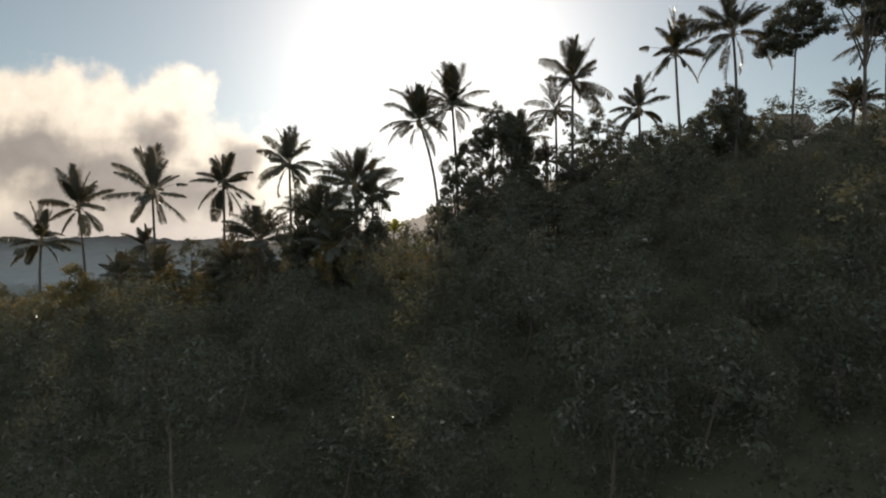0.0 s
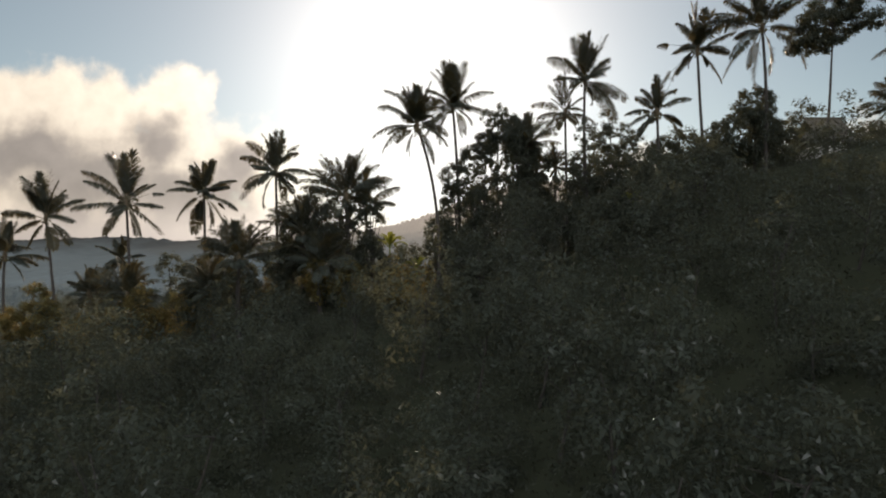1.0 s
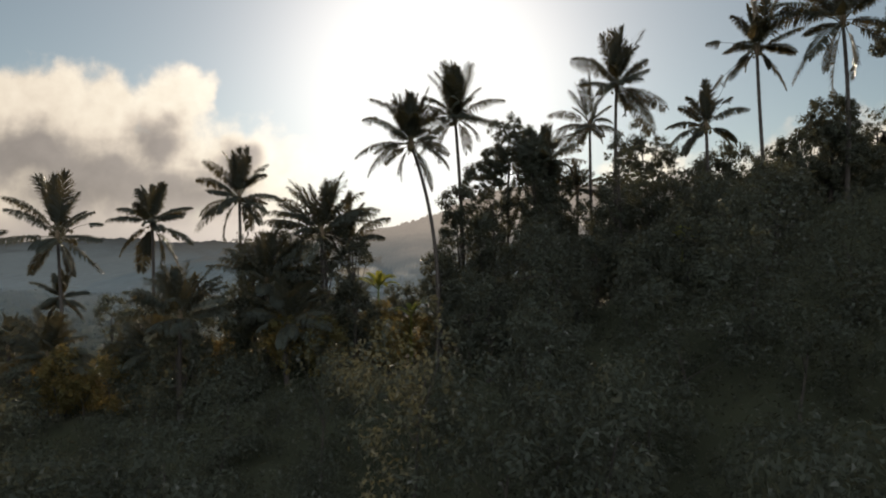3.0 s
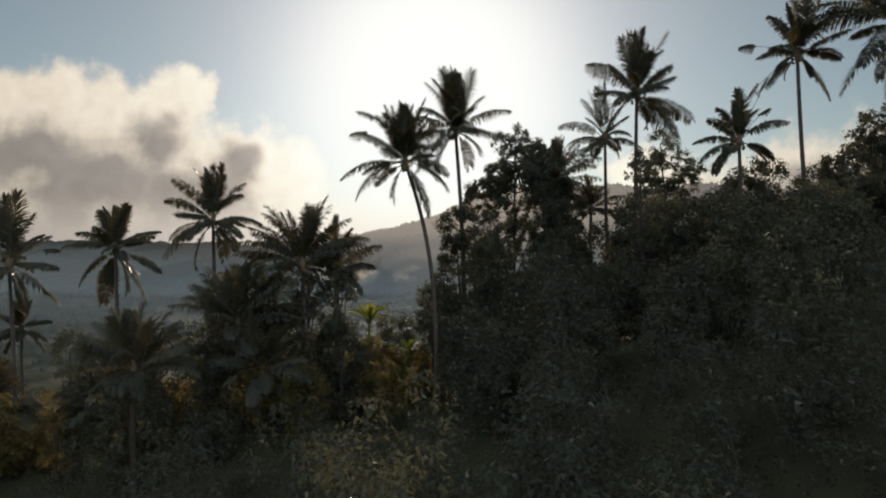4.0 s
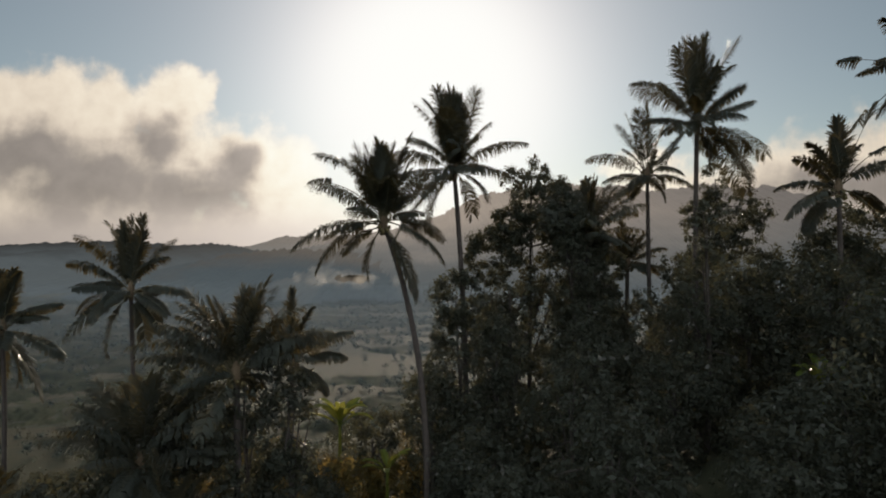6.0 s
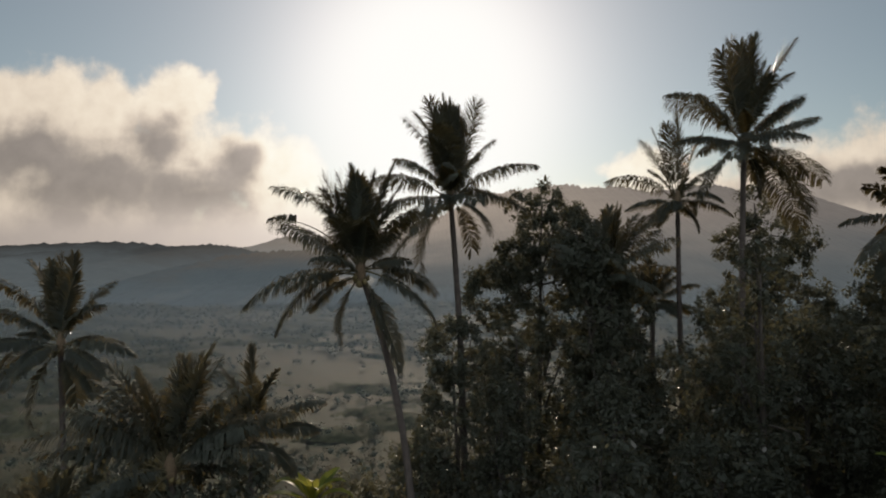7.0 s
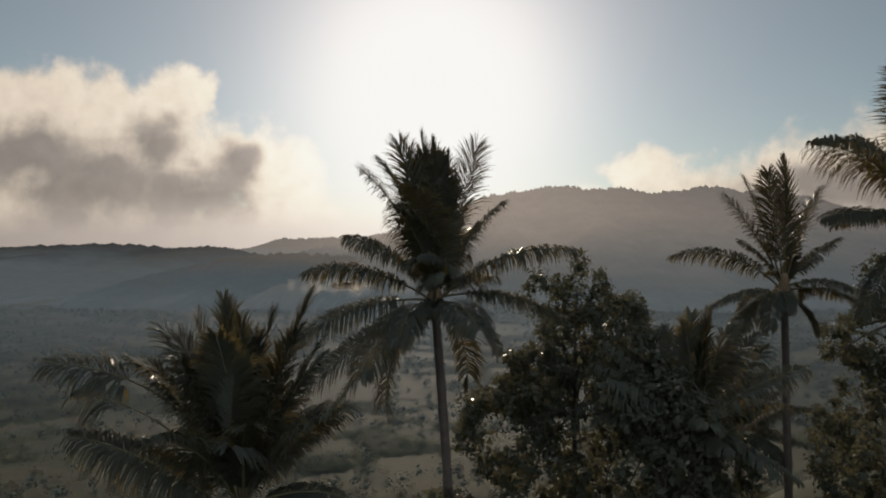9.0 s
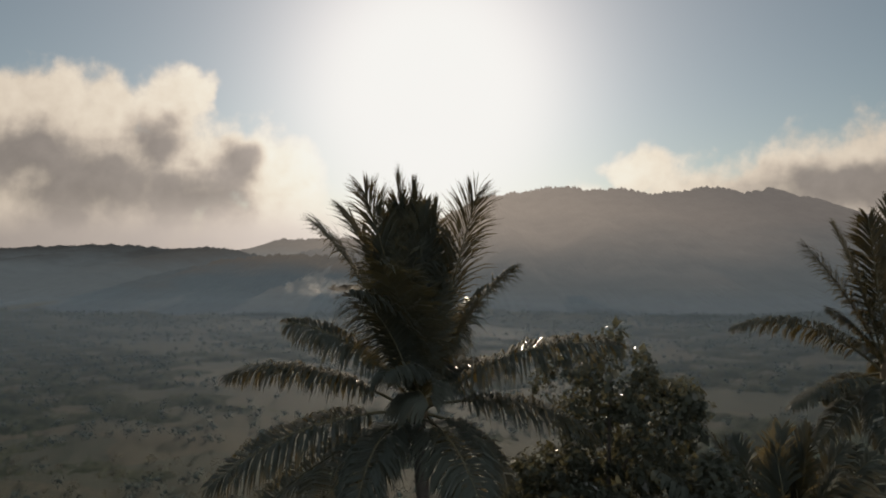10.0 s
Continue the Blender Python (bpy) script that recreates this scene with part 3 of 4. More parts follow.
def far_hill(name, profile, dist, span, seed, material, label, rough=2.8):
    """A wooded far hill: a crest line at that distance, spurs down to the valley before it, and a back."""
    rng = np.random.default_rng(seed)
    px, pz = np.array([p[0] for p in profile], float), np.array([p[1] for p in profile], float)
    nx, ns = 1000, 22
    x = np.linspace(px[0], px[-1], nx)
    crest = np.interp(x, px, pz)
    ker = np.hanning(9)
    crest = np.convolve(np.pad(crest, 4, "edge"), ker / ker.sum(), "valid")
    # single tall trees along the crest
    for c in rng.uniform(px[0], px[-1], 240):
        crest = np.maximum(crest, np.interp(c, px, pz) + rng.uniform(-1, 6) - ((x - c) / rng.uniform(2.5, 4.5)) ** 2)
    s = np.concatenate([np.linspace(-0.25, 0, 6)[:-1], np.linspace(0, 1, ns)])
    gx, gs = np.meshgrid(x, s)
    cz = np.broadcast_to(crest, gx.shape)
    fall = np.where(gs >= 0, (1 - gs) ** 1.15, 1 + gs * 1.5)
    spur = np.zeros_like(gx)
    for i in range(9):
        wl, ph = rng.uniform(60, 340), rng.uniform(0, 6.28)
        spur += np.sin(gx / wl * 6.28 + ph + gs * rng.uniform(-2, 2)) * wl * 0.028
    z = 12 + (cz - 12) * fall + spur * np.clip(gs, 0, 1) * 1.6 * (1.2 - np.clip(gs, 0, 1))
    z += rng.random(gx.shape) ** 2 * rough * 2.0 * np.where(np.abs(gs) < 0.02, 1.0, 0.7)
    gy = dist + 62 - gs * span + rng.normal(0, 2, gx.shape)
    v = np.stack([gx, gy, z], -1).reshape(-1, 3)
    idx = np.arange(len(v)).reshape(gx.shape)
    q = np.stack([idx[:-1, :-1], idx[:-1, 1:], idx[1:, 1:], idx[1:, :-1]], -1).reshape(-1, 4)
    tagged(new(name, mesh_from(name, v, [q], material)), label, "hill", kind="structure")


def lump_mesh(rng, centres, radii, name, material):
    """Many rough crowns, each a knobbly closed form, joined into one mesh."""
    bm = bmesh.new()
    bmesh.ops.create_icosphere(bm, subdivisions=1, radius=1.0)
    base = np.array([v.co[:] for v in bm.verts])
    tri = np.array([[v.index for v in f.verts] for f in bm.faces])
    bm.free()
    k = len(base)
    c, r = np.asarray(centres), np.asarray(radii)
    n = len(c)
    d = base[None] * (1 + rng.normal(0, 0.17, (n, k, 1))) * r[:, None, None] * np.array([[[1, 1, 0.85]]])
    v = (c[:, None] + d).reshape(-1, 3)
    q = (tri[None] + (np.arange(n) * k)[:, None, None]).reshape(-1, 3)
    return mesh_from(name, v, [q], material)


def wood_share(x, y):
    """Where the valley is wooded (above 0) and where it is field."""
    return noise.noise(Vector((x * 0.0065, y * 0.013, 3.0))) + 0.5 * noise.noise(Vector((x * 0.02, y * 0.035, 7.0))) + 0.16 + 0.0005 * (y - 500)


def build_valley_woods(seed):
    """The valley's close canopy, with taller crowns standing out of it."""
    rng = np.random.default_rng(seed)
    rows = []
    y = 295.0
    while y < 930:
        rows.append(y)
        y += 2.4 + 0.006 * (y - 295)
    rows = np.array(rows)
    nx = 330
    f = np.linspace(-0.86, 0.86, nx)
    gx = f[None, :] * (rows[:, None] - 30) + rng.uniform(-0.8, 0.8, (len(rows), nx))
    gy = np.repeat(rows[:, None], nx, 1) + rng.uniform(-0.8, 0.8, (len(rows), nx))
    share = np.array([wood_share(a, b) for a, b in zip(gx.ravel(), gy.ravel())]).reshape(gx.shape)
    tall = smooth(-0.05, 0.3, share)
    gz = ground_z(gx, gy) - 0.8 + tall * (0.8 + 1.8 * rng.random(gx.shape) ** 1.5 + 1.5 * np.sin(gx * 0.11) * np.sin(gy * 0.13))
    idx = np.arange(gx.size).reshape(gx.shape)
    q = np.stack([idx[:-1, :-1], idx[:-1, 1:], idx[1:, 1:], idx[1:, :-1]], -1).reshape(-1, 4)
    tagged(new("valley_woods", mesh_from("valley_woods", np.stack([gx, gy, gz], -1).reshape(-1, 3), [q], CANOPY, True)), "close dark woods covering the misty valley floor", "woods", kind="stuff")
    # belts of trees across the valley, closer and fuller towards the far side
    cen, rad = [], []
    y0 = 262.0
    while y0 < 880:
        deep = rng.uniform(5, 13) * (1 + (y0 - 262) / 500)
        half = 0.80 * y0
        for x in np.arange(-half, half, 2.9 + 0.0022 * y0):
            x, y = x + rng.uniform(-2, 2), y0 + rng.normal(0, deep) + 9 * math.sin(x * 0.013 + y0)
            thick = noise.noise(Vector((x * 0.011, y * 0.02, 5.0))) + 0.5 * noise.noise(Vector((x * 0.05, y * 0.05, 9.0)))
            if thick < -0.10 + 0.25 * rng.random() - 0.0006 * (y - 262):
                continue
            r = rng.uniform(1.5, 3.4) * (1 + 0.45 * thick)
            cen.append((x, y, ground_z(x, y) + r * rng.uniform(0.5, 1.7)))
            rad.append(r)
        y0 += rng.uniform(20, 34)
    cen, rad = np.array(cen), np.array(rad)
    tagged(new("valley_trees", lump_mesh(rng, cen, rad * 0.32, "valley_trees", FARLEAF)), "distant dark trees and hedges between valley fields", "trees", kind="stuff")
    v, q = leaf_cloud(rng, cen, rad * 1.05, 34, 1.0, True)
    tagged(new("valley_leaves", mesh_from("valley_leaves", v, [q], FARLEAF)), "loose leafy edges of the valley trees", "foliage", kind="stuff")


def build_back_scrub(seed):
    """Bushes on the far side of the ridge, down to the valley."""
    rng = np.random.default_rng(seed)
    x, y = np.concatenate([rng.uniform(-220, 170, 1100), rng.uniform(-125, 55, 900)]), np.concatenate([rng.uniform(118, 330, 1100), rng.uniform(120, 265, 900)])
    keep = np.array([noise.noise(Vector((a * 0.03, b * 0.03, 0))) > -0.4 for a, b in zip(x, y)])
    x, y = x[keep], y[keep]
    r = rng.uniform(0.9, 2.3, len(x))
    z = ground_z(x, y) + r * 0.7
    v, q = leaf_cloud(rng, np.stack([x, y, z], -1), r, 40, 0.5, True)
    tagged(new("back_scrub", mesh_from("back_scrub", v, [q], LEAF)), "bushes on the slope behind the ridge", "bushes", kind="stuff")


build_ground()
# painted haze of each hill: crest tint, foot tint, heights they blend between
far_hill("backdrop_left", HILL_LEFT, 1900, 1050, 3, hill_material("left_hill_haze_glow", rgb(0.029, 0.032, 0.038), rgb(0.064, 0.082, 0.098), 45, 105, 0.3), "far blue-grey wooded hill in morning haze")
far_hill("backdrop_middle", HILL_MID, 2300, 900, 5, hill_material("middle_hill_haze_glow", rgb(0.12, 0.12, 0.12), rgb(0.16, 0.18, 0.19), 40, 110), "far pale hazy ridge under the clouds")
far_hill("backdrop_spur", SPUR, 1300, 500, 7, hill_material("spur_haze_glow", rgb(0.028, 0.030, 0.034), rgb(0.050, 0.071, 0.090), 30, 85, 0.26), "hazy wooded spur before the far hills")
far_hill("backdrop_right", HILL_RIGHT, 1700, 900, 9, hill_material("right_hill_haze_glow", rgb(0.138, 0.133, 0.134), rgb(0.064, 0.082, 0.098), 30, 190, 0.7), "broad misty wooded hill across the valley")
build_valley_woods(11)
build_back_scrub(12)
# valley haze imitated by three see-through sheets tinted blue-grey
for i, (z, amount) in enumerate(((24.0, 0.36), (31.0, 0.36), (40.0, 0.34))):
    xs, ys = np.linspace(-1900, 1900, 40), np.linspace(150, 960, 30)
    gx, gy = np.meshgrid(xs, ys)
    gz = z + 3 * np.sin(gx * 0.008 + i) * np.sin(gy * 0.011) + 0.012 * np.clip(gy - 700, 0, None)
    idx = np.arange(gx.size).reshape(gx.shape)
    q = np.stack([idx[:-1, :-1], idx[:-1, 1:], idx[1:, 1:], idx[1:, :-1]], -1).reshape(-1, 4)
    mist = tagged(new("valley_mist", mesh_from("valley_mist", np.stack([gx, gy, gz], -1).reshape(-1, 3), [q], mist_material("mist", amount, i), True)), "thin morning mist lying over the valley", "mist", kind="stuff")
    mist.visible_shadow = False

def wisp_material():
    m = bpy.data.materials.new("mist_wisp")
    m.use_nodes = True
    n = Net(m.node_tree)
    pos = n.node("ShaderNodeNewGeometry").outputs["Position"]
    f = n.ramp(n.noise(pos, 0.05, 5.0, 0.6), 0.36, 0.70)
    lit = n.node("ShaderNodeBsdfTranslucent")
    lit.inputs[0].default_value = rgb(0.85, 0.84, 0.80)
    clear = n.node("ShaderNodeBsdfTransparent")
    mix = n.node("ShaderNodeMixShader")
    n.put(mix.inputs[0], n.math("MULTIPLY", f, 0.055))
    n.put(mix.inputs[1], clear.outputs[0])
    n.put(mix.inputs[2], lit.outputs[0])
    n.put(n.node("ShaderNodeOutputMaterial").inputs[0], mix.outputs[0])
    return m


def build_wisp(seed, at, spread, wide, high, count, label):
    """A drift of pale mist made of many thin puffs, sunlit from behind."""
    rng = np.random.default_rng(seed)
    bm = bmesh.new()
    for i in range(count):
        m = Matrix.Translation(np.array(at) + rng.normal(0, 1, 3) * np.array(spread)) @ Matrix.Diagonal((rng.uniform(*wide), 9, rng.uniform(*high), 1))
        bmesh.ops.create_uvsphere(bm, u_segments=14, v_segments=8, radius=1.0, matrix=m)
    me = bpy.data.meshes.new("mist_wisp")
    bm.to_mesh(me)
    bm.free()
    me.polygons.foreach_set("use_smooth", np.ones(len(me.polygons), dtype=bool))
    me.materials.append(WISP)
    ob = tagged(new("mist_wisp", me), label, "mist", kind="stuff")
    ob.visible_shadow = False


WISP = wisp_material()
build_wisp(31, (-112, 850, 47), (34, 12, 4.5), (5, 17), (2.5, 8), 34, "pale drift of mist rising from the valley")

# ---- coconut palms on the ridge ----
NUT_MESH = coconut_mesh()
PALMS = [
    ((1.4, 96.0, 91.6), [(120, 6.2, 40), (115, 6.3, 30), (105, 6.3, 15), (99, 6.3, 10), (95, 6.4, 8), (91, 6.2, 8), (86, 5.4, 10), (74, 6.5, 5), (53, 5.1, 25), (22, 5.9, 55), (-11, 5.4, 50), (-42, 3.6, 70), (167, 5.3, 50), (146, 4.4, 50), (-167, 5.2, 40), (-146, 6.4, 30), (-132, 6.9, 30), (-111, 5.2, 60), (-67, 4.1, 60)]),
    ((-3.2, 85.9, 87.2), [(111, 5.1, 15), (102, 5.1, 8), (96, 5.1, 5), (90, 4.9, 5), (81, 4.8, 10), (72, 4.6, 15), (135, 5.6, 70), (154, 5.5, 60), (147, 4.4, 35), (122, 4.7, 30), (73, 5.8, 10), (42, 4.0, 25), (-165, 5.4, 55), (-163, 3.8, 30), (-143, 5.4, 60), (-146, 3.2, 40), (-105, 3.7, 50), (10, 2.6, 45), (-18, 4.0, 60), (-35, 4.6, 50), (-62, 4.9, 30), (-68, 3.8, 40)]),
    ((19.0, 92.5, 94.6), [(109, 5.5, 10), (97, 6.3, 8), (84, 6.5, 8), (64, 6.6, 15), (81, 6.3, 8), (92, 5.7, 8), (95, 6.1, 8), (42, 4.3, 25), (38, 3.8, 25), (130, 4.0, 5), (156, 5.7, 55), (175, 4.1, 45), (-14, 6.6, 45), (-17, 5.3, 25), (-44, 6.4, 45), (-49, 5.4, 40), (-129, 4.4, 40), (-71, 3.1, 40), (21, 1.8, 35)]),
    ((17.9, 100.3, 91.8), [(162, 5.1, 70), (-173, 4.2, 35), (-149, 3.7, 30), (120, 5.0, 15), (108, 5.6, 5), (99, 5.6, 5), (90, 6.1, 5), (70, 4.9, 10), (42, 3.5, 30), (-12, 4.5, 40), (-55, 2.6, 50), (65, 2.6, 15), (130, 3.1, 40)]),
    ((28.0, 90.4, 89.7), [(176, 3.9, 60), (140, 3.5, 45), (121, 3.8, 40), (92, 4.8, 10), (86, 4.5, 10), (72, 3.4, 20), (64, 6.7, 5), (55, 4.0, 50), (19, 4.0, 55), (-24, 3.6, 60), (-155, 4.6, 50), (-132, 4.0, 40), (-44, 3.5, 40)]),
    ((32.7, 89.0, 97.5), [(167, 4.6, 30), (127, 4.4, 40), (97, 6.0, 5), (90, 6.2, 5), (77, 5.8, 5), (67, 5.7, 10), (41, 6.8, 25), (27, 5.0, 25), (-5, 4.2, 40), (-48, 5.1, 30), (-137, 5.6, 20), (-133, 3.8, 30), (-140, 2.5, 40), (-119, 2.4, 40), (-59, 2.4, 40)]),
    ((38.5, 84.0, 98.7), [(-179, 7.8, 50), (165, 6.8, 40), (-139, 6.3, 30), (-128, 6.8, 30), (-107, 4.9, 30), (-97, 6.6, 15), (-81, 5.7, 30), (-49, 6.7, 60), (-5, 5.3, 40), (33, 4.9, 30), (86, 6.0, 5), (104, 5.9, 5), (67, 5.9, 10), (135, 5.5, 30), (52, 5.7, 20)]),
    ((-22.7, 93.5, 82.4), [(156, 5.2, 45), (133, 5.4, 40), (110, 5.3, 20), (101, 5.3, 10), (81, 5.6, 5), (89, 5.4, 5), (73, 4.7, 15), (53, 4.9, 40), (36, 4.0, 60), (-3, 5.2, 40), (-24, 3.8, 40), (-162, 5.2, 45), (-142, 5.6, 50), (-108, 5.0, 40), (170, 3.1, 35), (-75, 4.3, 40), (-44, 3.8, 40)]),
    ((-32.6, 94.0, 79.5), [(122, 4.6, 30), (108, 4.4, 15), (91, 4.5, 5), (70, 4.9, 5), (156, 4.4, 50), (177, 4.3, 45), (-137, 5.1, 50), (26, 4.7, 50), (12, 3.5, 40), (-24, 4.9, 35), (-58, 6.0, 30), (-111, 5.4, 30), (-78, 4.7, 30), (-104, 3.6, 30)]),
    ((-43.0, 93.6, 78.1), [(142, 6.7, 45), (114, 7.2, 25), (104, 7.1, 10), (93, 6.9, 5), (79, 7.3, 5), (18, 5.3, 50), (-6, 4.9, 20), (-173, 5.9, 20), (148, 5.4, 40), (-124, 5.2, 15), (-41, 6.1, 15), (-60, 4.9, 15), (-74, 4.7, 15), (-119, 3.4, 15), (40, 4.4, 30)]),
    ((-53.8, 93.4, 76.1), [(171, 5.4, 30), (120, 6.5, 25), (101, 6.2, 10), (85, 6.4, 5), (138, 5.0, 35), (29, 5.4, 45), (-7, 5.0, 45), (-46, 4.9, 30), (-156, 4.5, 30), (-129, 4.5, 30), (-61, 4.5, 30), (-89, 4.3, 20), (57, 4.8, 30)]),
    ((-58.6, 92.3, 71.0), [(130, 5.8, 30), (105, 5.9, 10), (88, 5.7, 5), (74, 4.6, 5), (-1, 5.1, 35), (177, 6.0, 30), (-147, 6.2, 30), (-19, 4.1, 30), (-124, 4.1, 30), (-53, 3.7, 30)]),
    ((-49.3, 105.0, 70.3), [(149, 4.2, 45), (125, 3.8, 15), (95, 3.6, 5), (70, 3.3, 10), (14, 3.1, 45), (-18, 3.6, 40), (-126, 3.7, 30), (-50, 3.9, 30), (-160, 3.3, 40)]),
    ((-10.0, 90.7, 77.4), [(29, 5.1, 40), (6, 3.7, 45), (-40, 3.2, 50), (90, 5.3, 10), (112, 4.4, 20), (68, 4.4, 20), (150, 3.3, 40)]),
]
PALM_LABELS = [
    "tall coconut palm with a bushy upright crown against the sun",
    "leaning coconut palm with curved trunk and drooping fronds",
    "very tall coconut palm with a dense upright tuft",
    "slim coconut palm with short fronds beside a taller one",
    "coconut palm with arching fronds above the broad-leaved trees",
    "tall coconut palm with ragged thin fronds and nuts",
    "large coconut palm with long hanging fronds and yellow tips",
    "slender coconut palm with an even round feathery crown",
    "slender coconut palm with drooping golden lower fronds",
    "tall coconut palm with wide stiff spreading fronds",
    "slender coconut palm leaning over the ridge",
    "low coconut palm with thick outspread fronds",
    "small coconut palm standing behind taller palms",
    "coconut palm half hidden beside a shaggy palm",
]
BARE = {1: (6, 7), 4: (6,), 5: (0, 10), 9: (5,)}    # leaves that have lost their middle leaflets
LEANS = [(0.9, 0.3), (2.6, 0.4), (0.3, 0), (0.7, 0), (0.2, 0), (1.6, 0), (0.4, 0), (0.4, 0), (-0.3, 0), (1.0, 0), (1.8, 0), (0.2, 0), (0.2, 0), (0.5, 0)]
for i, ((hub, fronds), lean) in enumerate(zip(PALMS, LEANS)):
    palm(hub, fronds, 100 + i, lean=lean, width=0.027 if i < 4 else 0.052, pairs=150 if i < 4 else 96, up=(9, 9, 5, 0)[i] if i < 4 else 1, up_low=74 if i == 0 else 60, fill=(13, 10, 8, 6)[i] if i < 4 else 7, radius=0.215 if i == 0 else 0.19, sway=(1.8, 3.0)[i] if i < 2 else 0.62, leaf=0.265 if i in (0, 2) else 0.24, bare=BARE.get(i, ()), label=PALM_LABELS[i])

rng = np.random.default_rng(5)
# shaggy palms with close upright leaves: hub, leaf length, how many leaves, lowest elevation
SHAGGY = [((-11.6, 83.5, 78.2), 5.4, 30, 8), ((-22.2, 76.5, 70.8), 4.8, 26, -5), ((-16.5, 82, 73.4), 5.2, 30, 5),
          ((-38, 84, 66.5), 4.4, 22, -30), ((-30, 88, 67.5), 4.2, 20, -30), ((-46, 90, 66), 4.0, 20, -30), ((-14, 80, 70), 4.6, 22, -40),
          ((-27, 82, 67), 4.2, 22, -30), ((11.7, 95.6, 86.4), 4.7, 24, 5), ((17, 103, 84.2), 3.4, 20, -20), ((52, 80, 88), 4.0, 18, -40), ((57, 81, 97), 5.5, 24, -50)]
for i, (hub, ln, count, low) in enumerate(SHAGGY):
    palm(hub, any_fronds(rng, count, ln, low), 300 + i, fill=8, up=4, label="dense young palm with shaggy upright fronds", leaf=0.24, pairs=60, width=0.045, group="shaggy young palms")

# ---- broad-leaved trees of the ridge ----
def lobes_for(base_z, lobes):
    """Lobes over the tree's foot, with low boughs below the lowest of them."""
    out = [(x, y, z - base_z, a, b, c) for x, y, z, a, b, c in lobes]
    foot = min(z - c for x, y, z, a, b, c in out)
    if foot > 1.5:
        wide = max(o[3] for o in out)
        out.append((0.2, 0, foot * 0.6, wide * 0.9, wide * 0.85, foot * 0.55))
    return out


